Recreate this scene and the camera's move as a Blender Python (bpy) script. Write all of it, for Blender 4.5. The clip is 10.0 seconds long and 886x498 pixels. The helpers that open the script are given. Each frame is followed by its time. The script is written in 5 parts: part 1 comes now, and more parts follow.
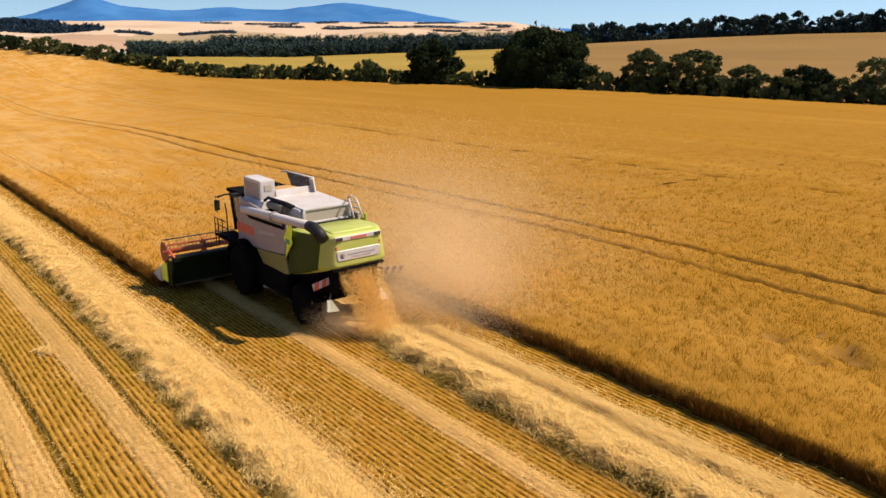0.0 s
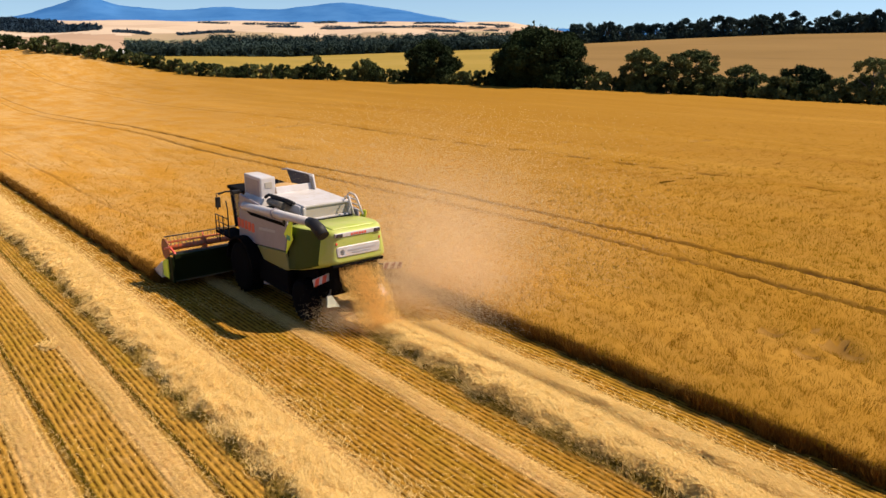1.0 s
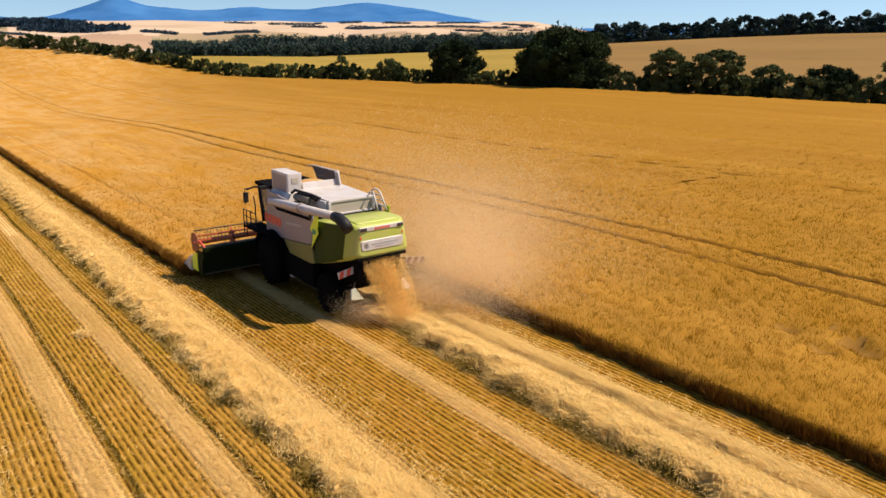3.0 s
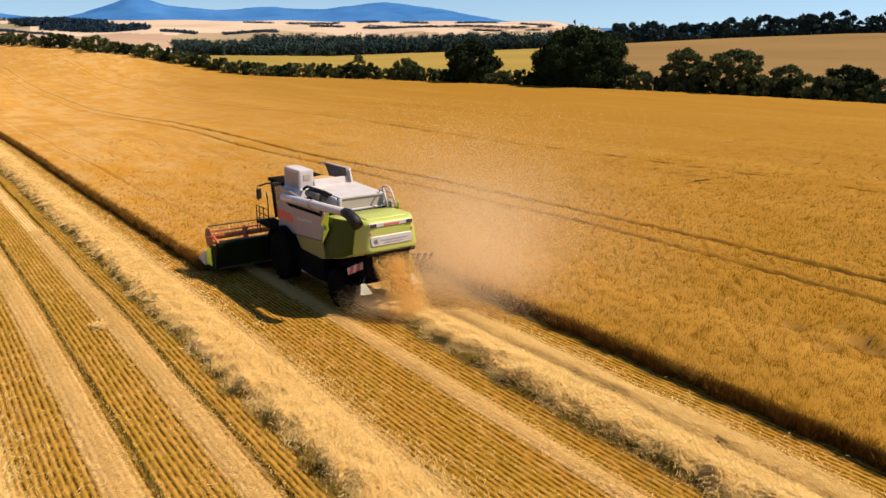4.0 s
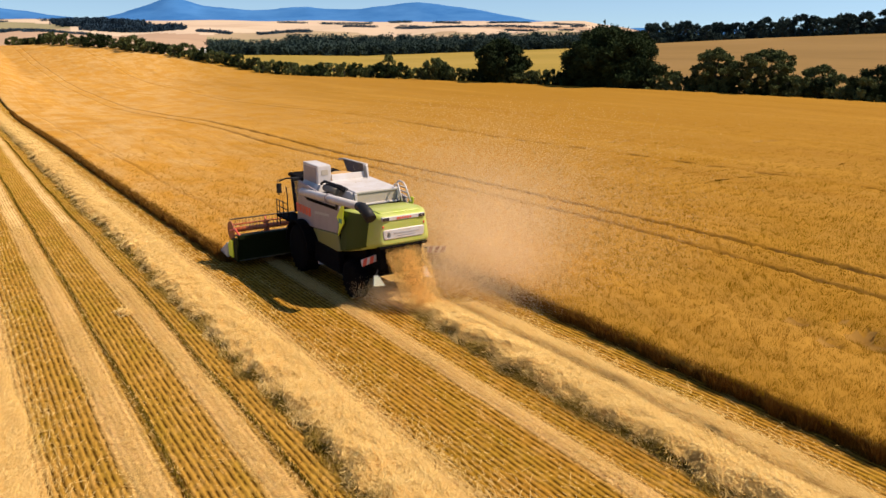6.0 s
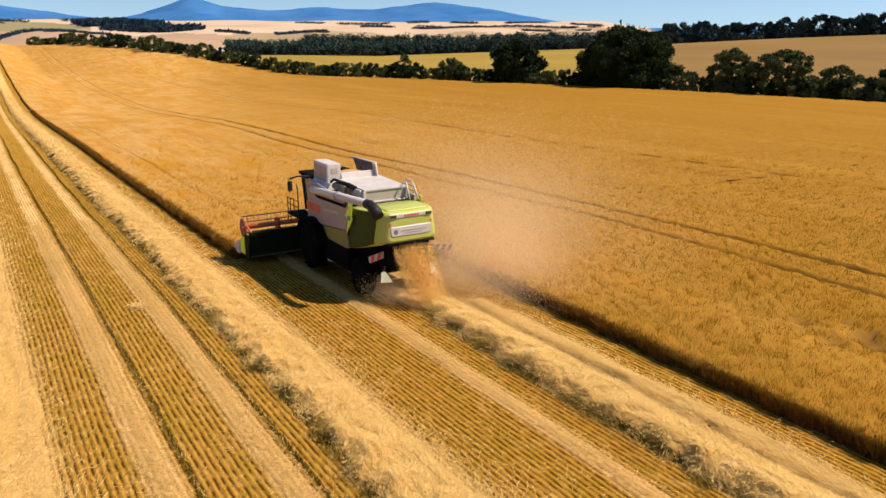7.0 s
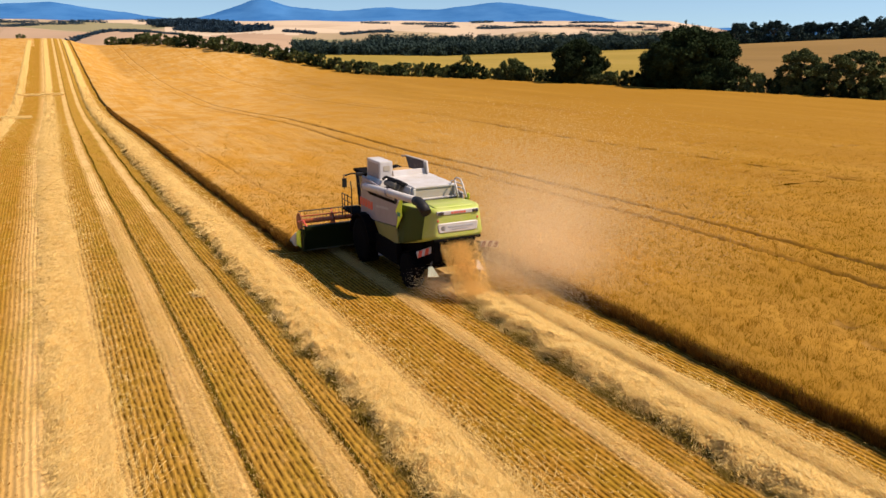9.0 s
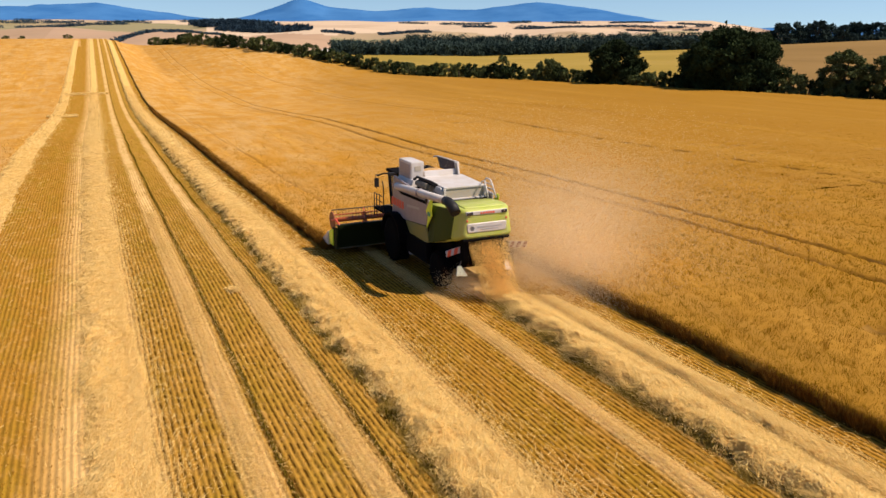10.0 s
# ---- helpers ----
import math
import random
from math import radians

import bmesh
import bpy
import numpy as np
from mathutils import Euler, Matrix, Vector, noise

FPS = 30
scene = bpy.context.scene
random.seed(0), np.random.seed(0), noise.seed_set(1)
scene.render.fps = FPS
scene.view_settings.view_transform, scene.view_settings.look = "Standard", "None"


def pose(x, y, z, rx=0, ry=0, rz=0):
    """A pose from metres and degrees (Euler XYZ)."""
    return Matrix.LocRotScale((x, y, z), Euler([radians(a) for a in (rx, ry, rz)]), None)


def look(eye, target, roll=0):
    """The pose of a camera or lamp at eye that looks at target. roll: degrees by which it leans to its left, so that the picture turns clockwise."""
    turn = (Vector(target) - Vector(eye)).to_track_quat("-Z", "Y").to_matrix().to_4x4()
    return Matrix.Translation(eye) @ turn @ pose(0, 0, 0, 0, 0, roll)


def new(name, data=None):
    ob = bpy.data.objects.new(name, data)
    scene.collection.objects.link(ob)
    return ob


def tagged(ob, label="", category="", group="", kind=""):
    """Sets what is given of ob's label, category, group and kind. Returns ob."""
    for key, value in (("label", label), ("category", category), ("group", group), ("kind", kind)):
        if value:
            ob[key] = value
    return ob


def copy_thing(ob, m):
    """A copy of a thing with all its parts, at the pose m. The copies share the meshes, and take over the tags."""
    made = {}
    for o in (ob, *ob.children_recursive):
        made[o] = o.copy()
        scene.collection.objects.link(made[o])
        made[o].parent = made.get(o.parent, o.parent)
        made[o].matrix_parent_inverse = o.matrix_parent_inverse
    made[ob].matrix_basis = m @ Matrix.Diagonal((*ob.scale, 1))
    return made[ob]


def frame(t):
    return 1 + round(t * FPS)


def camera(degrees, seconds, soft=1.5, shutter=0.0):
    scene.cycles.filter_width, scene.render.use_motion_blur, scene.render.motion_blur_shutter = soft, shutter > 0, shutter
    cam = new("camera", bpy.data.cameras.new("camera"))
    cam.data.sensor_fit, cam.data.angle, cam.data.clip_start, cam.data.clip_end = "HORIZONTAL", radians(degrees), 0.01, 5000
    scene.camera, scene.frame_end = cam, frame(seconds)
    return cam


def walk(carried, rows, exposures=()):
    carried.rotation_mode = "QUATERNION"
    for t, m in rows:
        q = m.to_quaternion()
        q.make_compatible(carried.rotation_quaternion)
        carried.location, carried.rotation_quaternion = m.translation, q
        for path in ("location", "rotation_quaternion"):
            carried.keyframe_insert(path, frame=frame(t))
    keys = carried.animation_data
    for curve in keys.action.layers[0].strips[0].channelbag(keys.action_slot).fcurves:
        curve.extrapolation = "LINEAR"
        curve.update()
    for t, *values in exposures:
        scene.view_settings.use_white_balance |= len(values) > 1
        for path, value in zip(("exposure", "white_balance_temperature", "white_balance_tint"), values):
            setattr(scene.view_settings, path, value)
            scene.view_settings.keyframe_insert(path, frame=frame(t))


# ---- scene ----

# ---------------------------------------------------------------- camera and its walk
cam = camera(59.89, 10.0)
# seconds, x, y, z, yaw to the right of the rows, tilt down, lean
PATH = [
    (0.0, -12.418, -20.135, 9.255, 38.185, 15.797, 0.092), (0.5, -12.503, -20.252, 9.228, 38.280, 15.795, 0.145),
    (1.0, -12.620, -20.341, 9.210, 38.319, 15.802, 0.152), (1.5, -12.767, -20.409, 9.200, 38.318, 15.824, 0.129),
    (2.0, -12.899, -20.493, 9.201, 37.860, 15.827, 0.087), (2.5, -12.957, -20.636, 9.204, 37.234, 15.812, 0.090),
    (4.0, -12.945, -21.247, 9.176, 35.317, 15.842, 0.145), (4.5, -12.923, -21.477, 9.170, 34.741, 15.846, 0.138),
    (5.0, -12.894, -21.727, 9.165, 34.173, 15.848, 0.127), (5.5, -12.864, -21.982, 9.162, 33.613, 15.849, 0.122),
    (7.0, -12.772, -22.750, 9.177, 31.760, 15.842, 0.134), (7.5, -12.755, -22.993, 9.188, 31.293, 15.831, 0.147),
    (8.0, -12.752, -23.237, 9.203, 30.790, 15.830, 0.142), (8.5, -12.763, -23.480, 9.234, 29.735, 15.845, 0.113),
    (9.0, -12.780, -23.714, 9.280, 27.176, 15.856, 0.091), (9.5, -12.770, -23.948, 9.328, 25.062, 15.857, 0.090),
    (10.0, -12.757, -24.172, 9.371, 24.463, 15.851, 0.075),
]
walk(cam, [(t, pose(x, y, z, 90 - tilt, -lean, -yaw)) for t, x, y, z, yaw, tilt, lean in PATH],
     exposures=[(0.0, 0.64), (4.0, 0.64), (7.0, 0.62), (8.5, 0.61), (10.0, 0.55)])

# ---------------------------------------------------------------- sky, sun, exposure
SUN = Vector((0.69, -0.44, 1.0)).normalized()
world = bpy.data.worlds.new("sky")
scene.world = world
world.use_nodes = True
sky = world.node_tree.nodes.new("ShaderNodeTexSky")
sky.sky_type, sky.sun_disc = "NISHITA", False
sky.sun_elevation = math.asin(SUN.z)
sky.sun_rotation = math.atan2(SUN.x, SUN.y)
sky.air_density, sky.dust_density, sky.ozone_density = 1.0, 0.2, 3.5
_dir = world.node_tree.nodes.new("ShaderNodeTexCoord")
_lift = world.node_tree.nodes.new("ShaderNodeVectorMath")
_lift.operation = "ADD"
_lift.inputs[1].default_value = (0, 0, 0.092)  # clear air down to the horizon
world.node_tree.links.new(_dir.outputs["Generated"], _lift.inputs[0])
world.node_tree.links.new(_lift.outputs[0], sky.inputs[0])
world.node_tree.links.new(sky.outputs[0], world.node_tree.nodes["Background"].inputs[0])
world.node_tree.nodes["Background"].inputs[1].default_value = 0.087
lamp = bpy.data.lights.new("sun", "SUN")
lamp.energy, lamp.angle, lamp.color = 5.0, radians(0.6), (1.0, 0.84, 0.665)
sun = new("sun", lamp)
sun.matrix_world = look(SUN * 60, (0, 0, 0))


# ---------------------------------------------------------------- materials
def nodes(name):
    m = bpy.data.materials.new(name)
    m.use_nodes = True
    t = m.node_tree
    return m, t, t.nodes["Principled BSDF"], t.links


def scaled_position(t, sx=1.0, sy=1.0, sz=1.0, coords="world"):
    if coords == "world":
        src = t.nodes.new("ShaderNodeNewGeometry").outputs["Position"]
    else:
        src = t.nodes.new("ShaderNodeTexCoord").outputs["Object"]
    mp = t.nodes.new("ShaderNodeVectorMath")
    mp.operation = "MULTIPLY"
    mp.inputs[1].default_value = (sx, sy, sz)
    t.links.new(src, mp.inputs[0])
    return mp.outputs[0]


def noise_tex(t, vec, scale, detail=3.0, rough=0.55, warp=0.0):
    n = t.nodes.new("ShaderNodeTexNoise")
    n.inputs["Scale"].default_value = scale
    n.inputs["Detail"].default_value = detail
    n.inputs["Roughness"].default_value = rough
    n.inputs["Distortion"].default_value = warp
    t.links.new(vec, n.inputs["Vector"])
    return n.outputs["Fac"]


def ramp(t, fac, stops, smooth=False):
    r = t.nodes.new("ShaderNodeValToRGB")
    r.color_ramp.interpolation = "EASE" if smooth else "LINEAR"
    e = r.color_ramp.elements
    while len(e) < len(stops):
        e.new(0.5)
    for el, (p, c) in zip(e, stops):
        el.position = p
        el.color = (*c, 1) if len(c) == 3 else c
    t.links.new(fac, r.inputs[0])
    return r.outputs[0]


def mix(t, a, b, fac, mode="MIX"):
    m = t.nodes.new("ShaderNodeMix")
    m.data_type, m.blend_type = "RGBA", mode
    m.clamp_factor = True
    for sock, v in ((m.inputs[6], a), (m.inputs[7], b), (m.inputs[0], fac)):
        if isinstance(v, (int, float)):
            sock.default_value = v
        elif isinstance(v, tuple):
            sock.default_value = (*v, 1)
        else:
            t.links.new(v, sock)
    return m.outputs[2]


def calc(t, op, a, b=0.0, c=None):
    m = t.nodes.new("ShaderNodeMath")
    m.operation = op
    for sock, v in zip(m.inputs, (a, b, c)):
        if v is None:
            continue
        if isinstance(v, (int, float)):
            sock.default_value = v
        else:
            t.links.new(v, sock)
    return m.outputs[0]


def bump(t, bsdf, height, strength=0.4, distance=0.05):
    b = t.nodes.new("ShaderNodeBump")
    b.inputs["Strength"].default_value = strength
    b.inputs["Distance"].default_value = distance
    t.links.new(height, b.inputs["Height"])
    t.links.new(b.outputs[0], bsdf.inputs["Normal"])


def paint(name, colour, rough=0.4, metal=0.0, dirt=(0.32, 0.24, 0.14), dirty=0.25, scale=1.6, spec=0.5):
    """Painted or moulded surface with dust on it and faint unevenness."""
    m, t, b, ln = nodes(name)
    v = scaled_position(t, coords="object")
    n1 = noise_tex(t, v, scale, 5, 0.65)
    n2 = noise_tex(t, v, scale * 14, 3, 0.6)
    f = calc(t, "MULTIPLY", ramp(t, n1, [(0.35, (0, 0, 0)), (0.75, (1, 1, 1))]), dirty)
    f2 = calc(t, "MULTIPLY_ADD", n2, dirty * 0.5, f)
    ln.new(mix(t, colour, dirt, f2), b.inputs["Base Color"])
    ln.new(calc(t, "MULTIPLY_ADD", n1, 0.3, rough - 0.1), b.inputs["Roughness"])
    b.inputs["Metallic"].default_value = metal
    b.inputs["Specular IOR Level"].default_value = spec
    bump(t, b, n2, 0.08, 0.01)
    return m


def browning(t, broad):
    """0 to 1: the wheat is browner near the machine and towards the hedge."""
    sep = t.nodes.new("ShaderNodeSeparateXYZ")
    t.links.new(scaled_position(t), sep.inputs[0])
    v = calc(t, "ADD", sep.outputs[0], calc(t, "MULTIPLY", sep.outputs[1], -0.25))
    v = calc(t, "ADD", v, calc(t, "MULTIPLY", calc(t, "MAXIMUM", calc(t, "MULTIPLY", sep.outputs[1], -1.0), 0.0), 2.4))
    v = calc(t, "ADD", v, calc(t, "MULTIPLY_ADD", broad, 16.0, -8.0))
    return ramp(t, calc(t, "DIVIDE", calc(t, "ADD", v, 14.0), 70.0), [(0.0, (0, 0, 0)), (0.34, (0.60, 0.60, 0.60)), (0.55, (0.86, 0.86, 0.86)), (1.0, (0.95, 0.95, 0.95))], True)


def broad_streaks(t, col):
    """Long paler and browner streaks along the drill rows of the standing crop."""
    n = noise_tex(t, scaled_position(t, 0.22, 0.014, 0.05), 1.0, 6, 0.65, 0.3)
    col = mix(t, col, (0.46, 0.25, 0.045), ramp(t, n, [(0.52, (0, 0, 0)), (0.74, (0.32, 0.32, 0.32))]))
    return mix(t, col, (0.21, 0.095, 0.008), ramp(t, n, [(0.28, (0.42, 0.42, 0.42)), (0.46, (0, 0, 0))]))


def blades(name, dark, mid, light, rough=0.7, patch=0.35, through_light=0.42, ripe=None):
    """Straw or leaves: every blade has a shade of its own, with broad patches over the field."""
    m, t, b, ln = nodes(name)
    isl = t.nodes.new("ShaderNodeNewGeometry").outputs["Random Per Island"]
    big = noise_tex(t, scaled_position(t, 0.35, 0.12, 0.35), 1.0, 4, 0.6)
    f = calc(t, "MULTIPLY_ADD", big, patch * 2, calc(t, "MULTIPLY_ADD", isl, 1 - patch, -patch * 0.5))
    col = ramp(t, f, [(0.05, dark), (0.45, mid), (0.95, light)])
    # ripe: a browner tone mixed in by position
    if ripe:
        col = mix(t, col, ripe, calc(t, "MULTIPLY", browning(t, noise_tex(t, scaled_position(t, 0.035, 0.012, 0.03), 1.0, 5, 0.6, 0.6)), 0.95))
        olive = noise_tex(t, scaled_position(t, 0.16, 0.10, 0.1), 1.0, 4, 0.6, 0.5)
        col = mix(t, col, (0.255, 0.158, 0.005), ramp(t, olive, [(0.42, (0, 0, 0)), (0.64, (0.72, 0.72, 0.72))]))
        col = broad_streaks(t, col)
    ln.new(col, b.inputs["Base Color"])
    b.inputs["Roughness"].default_value = rough
    b.inputs["Specular IOR Level"].default_value = 0.02
    thin = t.nodes.new("ShaderNodeBsdfTranslucent")
    both = t.nodes.new("ShaderNodeMixShader")
    both.inputs[0].default_value = through_light
    ln.new(b.inputs["Base Color"].links[0].from_socket, thin.inputs[0])
    ln.new(b.outputs[0], both.inputs[1])
    ln.new(thin.outputs[0], both.inputs[2])
    ln.new(both.outputs[0], t.nodes["Material Output"].inputs[0])
    return m


ROW = 0.152  # spacing of the drill rows


def stubble_material():
    """Mown ground: soil with chaff, drill rows and the bands that each pass leaves."""
    m, t, b, ln = nodes("stubble_ground")
    pos = scaled_position(t)
    sep = t.nodes.new("ShaderNodeSeparateXYZ")
    ln.new(pos, sep.inputs[0])
    wob = noise_tex(t, scaled_position(t, 1.5, 0.35, 1), 1.0, 3, 0.6)
    far = calc(t, "MULTIPLY", calc(t, "MAXIMUM", calc(t, "SUBTRACT", sep.outputs[1], 55.0), 0.0), -0.0145)
    x = calc(t, "ADD", calc(t, "ADD", sep.outputs[0], far), calc(t, "MULTIPLY_ADD", wob, 0.20, -0.10))
    # bands across the passes, x from -24 to 4
    def at(v):
        return (v + 24) / 28
    # dark: the two furrow lines with their shadow painted in
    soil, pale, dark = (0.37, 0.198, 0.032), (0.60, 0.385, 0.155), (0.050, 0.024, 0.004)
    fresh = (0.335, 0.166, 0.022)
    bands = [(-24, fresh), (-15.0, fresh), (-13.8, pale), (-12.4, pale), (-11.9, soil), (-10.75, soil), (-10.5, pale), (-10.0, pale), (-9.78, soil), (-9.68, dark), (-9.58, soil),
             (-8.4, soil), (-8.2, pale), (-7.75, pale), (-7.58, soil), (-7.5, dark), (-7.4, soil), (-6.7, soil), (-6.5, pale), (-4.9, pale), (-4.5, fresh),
             (-2.25, fresh), (-2.0, pale), (-1.65, pale), (-1.45, fresh), (-0.6, fresh), (-0.4, pale), (1.2, pale), (1.6, fresh), (3.4, fresh)]
    band = ramp(t, calc(t, "DIVIDE", calc(t, "ADD", x, 24.0), 28.0), [(at(v), c) for v, c in bands])
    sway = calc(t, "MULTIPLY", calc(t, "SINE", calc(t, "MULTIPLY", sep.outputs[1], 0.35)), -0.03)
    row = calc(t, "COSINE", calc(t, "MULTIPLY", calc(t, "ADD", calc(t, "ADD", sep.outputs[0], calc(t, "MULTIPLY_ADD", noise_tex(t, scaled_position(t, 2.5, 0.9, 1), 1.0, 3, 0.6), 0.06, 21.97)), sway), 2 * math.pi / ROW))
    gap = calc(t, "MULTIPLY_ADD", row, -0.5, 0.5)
    grain = noise_tex(t, scaled_position(t, 9, 4, 9), 1.0, 4, 0.7)
    litter = noise_tex(t, scaled_position(t, 30, 14, 30), 1.0, 3, 0.7)
    chan = t.nodes.new("ShaderNodeSeparateColor")
    ln.new(band, chan.inputs[0])
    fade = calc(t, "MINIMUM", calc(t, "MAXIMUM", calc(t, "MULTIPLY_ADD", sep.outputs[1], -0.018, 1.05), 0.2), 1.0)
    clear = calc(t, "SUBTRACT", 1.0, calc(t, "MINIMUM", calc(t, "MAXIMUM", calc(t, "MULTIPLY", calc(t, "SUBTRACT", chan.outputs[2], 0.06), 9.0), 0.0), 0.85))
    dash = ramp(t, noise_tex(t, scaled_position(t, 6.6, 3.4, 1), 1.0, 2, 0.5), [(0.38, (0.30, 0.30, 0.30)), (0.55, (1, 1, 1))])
    col = mix(t, band, (0.60, 0.37, 0.12), ramp(t, litter, [(0.56, (0, 0, 0)), (0.78, (0.5, 0.5, 0.5))]))
    col = mix(t, col, (0.16, 0.085, 0.015), ramp(t, grain, [(0.3, (0.35, 0.35, 0.35)), (0.5, (0, 0, 0))]))
    green = noise_tex(t, scaled_position(t, 0.9, 0.25, 0.9), 1.0, 4, 0.7)
    col = mix(t, col, (0.25, 0.165, 0.012), ramp(t, green, [(0.46, (0, 0, 0)), (0.70, (0.55, 0.55, 0.55))]))
    mat = noise_tex(t, scaled_position(t, 2.6, 1.1, 1), 1.0, 4, 0.7, 0.4)
    col = mix(t, col, (0.47, 0.27, 0.085), ramp(t, mat, [(0.52, (0, 0, 0)), (0.70, (0.55, 0.55, 0.55))]))
    # rows show less in the leftmost strip: their painted shade is weakened
    left_soft = calc(t, "MINIMUM", calc(t, "MAXIMUM", calc(t, "MULTIPLY_ADD", sep.outputs[0], 0.35, 5.4), 0.35), 1.0)
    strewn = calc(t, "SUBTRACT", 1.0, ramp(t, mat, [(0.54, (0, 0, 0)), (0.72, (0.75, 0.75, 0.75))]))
    # dark strokes between rows: stubble shade painted over the soil
    col = mix(t, col, (0.052, 0.022, 0.003), calc(t, "MULTIPLY", strewn, calc(t, "MULTIPLY", calc(t, "MULTIPLY", calc(t, "POWER", gap, 1.5), dash), calc(t, "MULTIPLY", clear, calc(t, "MULTIPLY", fade, left_soft)))))
    ln.new(col, b.inputs["Base Color"])
    b.inputs["Roughness"].default_value = 0.95
    b.inputs["Specular IOR Level"].default_value = 0.0
    bump(t, b, calc(t, "SUBTRACT", calc(t, "MULTIPLY", litter, 0.6), gap), 0.5, 0.05)
    return m


def crop_material():
    """Canopy of ripe wheat: broad tone patches, streaks along the drill rows, fine ears."""
    m, t, b, ln = nodes("ripe_wheat_canopy")
    broad = noise_tex(t, scaled_position(t, 0.035, 0.012, 0.03), 1.0, 5, 0.6, 0.6)
    streak = noise_tex(t, scaled_position(t, 1.1, 0.05, 1), 1.0, 4, 0.6)
    patch = noise_tex(t, scaled_position(t, 0.30, 0.14, 0.3), 1.0, 5, 0.65, 0.4)
    ears = noise_tex(t, scaled_position(t, 7, 4, 7), 1.0, 4, 0.75)
    # base tones paled and blued: far haze put into the canopy colour
    col = ramp(t, broad, [(0.30, (0.41, 0.234, 0.076)), (0.5, (0.475, 0.288, 0.102)), (0.70, (0.53, 0.335, 0.130))])
    col = mix(t, col, (0.42, 0.20, 0.028), ramp(t, patch, [(0.40, (0.9, 0.9, 0.9)), (0.60, (0, 0, 0))]))
    col = mix(t, col, (0.66, 0.36, 0.06), ramp(t, streak, [(0.55, (0, 0, 0)), (0.78, (0.55, 0.55, 0.55))]))
    col = mix(t, col, (0.33, 0.155, 0.014), ramp(t, streak, [(0.26, (0.5, 0.5, 0.5)), (0.44, (0, 0, 0))]))
    col = mix(t, col, (0.33, 0.155, 0.009), ramp(t, ears, [(0.34, (0.6, 0.6, 0.6)), (0.56, (0, 0, 0))]))
    # the canopy turns browner towards the hedge
    col = broad_streaks(t, mix(t, col, (0.262, 0.131, 0.015), browning(t, broad)))
    ln.new(col, b.inputs["Base Color"])
    b.inputs["Roughness"].default_value = 0.9
    b.inputs["Specular IOR Level"].default_value = 0.02
    bump(t, b, ears, 0.35, 0.08)
    return m


def field_material(name, a, c, d, scale=0.02):
    m, t, b, ln = nodes(name)
    n = noise_tex(t, scaled_position(t, 1, 0.5, 1), scale, 6, 0.6, 0.4)
    lines = noise_tex(t, scaled_position(t, 0.25, 0.015, 0.1), 1.0, 3, 0.6)
    col = ramp(t, n, [(0.3, a), (0.5, c), (0.7, d)])
    col = mix(t, col, tuple(v * 0.7 for v in a), ramp(t, lines, [(0.58, (0, 0, 0)), (0.72, (0.5, 0.5, 0.5))]))
    ln.new(col, b.inputs["Base Color"])
    b.inputs["Roughness"].default_value = 0.95
    b.inputs["Specular IOR Level"].default_value = 0.02
    return m


def plain_material(name, colours, size=420.0):
    """A far field: strips and patches of its own few tones, sown in different directions."""
    m, t, b, ln = nodes(name)
    v = t.nodes.new("ShaderNodeTexVoronoi")
    v.inputs["Scale"].default_value = 1.0
    v.inputs["Randomness"].default_value = 0.8
    ln.new(scaled_position(t, 1 / size, 1 / size, 0.0), v.inputs["Vector"])
    sep = t.nodes.new("ShaderNodeSeparateColor")
    ln.new(v.outputs["Color"], sep.inputs[0])
    col = ramp(t, sep.outputs[0], [(k / (len(colours) - 1), c) for k, c in enumerate(colours)])
    fine = noise_tex(t, scaled_position(t, 0.004, 0.006, 0.0), 1.0, 5, 0.6)
    col = mix(t, col, tuple(c * 0.7 for c in colours[0]), ramp(t, fine, [(0.5, (0, 0, 0)), (0.75, (0.45, 0.45, 0.45))]))
    ln.new(col, b.inputs["Base Color"])
    b.inputs["Roughness"].default_value = 0.95
    b.inputs["Specular IOR Level"].default_value = 0.05
    return m


def leaves(name, dark, light, scale=0.35, single=0.35):
    m, t, b, ln = nodes(name)
    isl = t.nodes.new("ShaderNodeNewGeometry").outputs["Random Per Island"]
    ob = t.nodes.new("ShaderNodeObjectInfo").outputs["Random"]
    n = noise_tex(t, scaled_position(t), scale, 3, 0.6)
    f = calc(t, "MULTIPLY_ADD", n, 0.6, calc(t, "MULTIPLY_ADD", ob, 0.25, calc(t, "MULTIPLY", isl, single)))
    ln.new(ramp(t, f, [(0.3, dark), (0.85, light)]), b.inputs["Base Color"])
    b.inputs["Roughness"].default_value = 0.85
    b.inputs["Specular IOR Level"].default_value = 0.05
    return m


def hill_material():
    m, t, b, ln = nodes("hazy_blue_ridge")
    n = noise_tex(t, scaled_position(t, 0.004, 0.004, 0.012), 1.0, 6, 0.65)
    # the ridge's blue is distance haze put into the base colour
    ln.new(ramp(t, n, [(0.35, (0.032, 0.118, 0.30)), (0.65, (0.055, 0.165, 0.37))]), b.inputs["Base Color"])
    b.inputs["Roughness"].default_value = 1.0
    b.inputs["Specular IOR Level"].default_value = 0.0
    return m


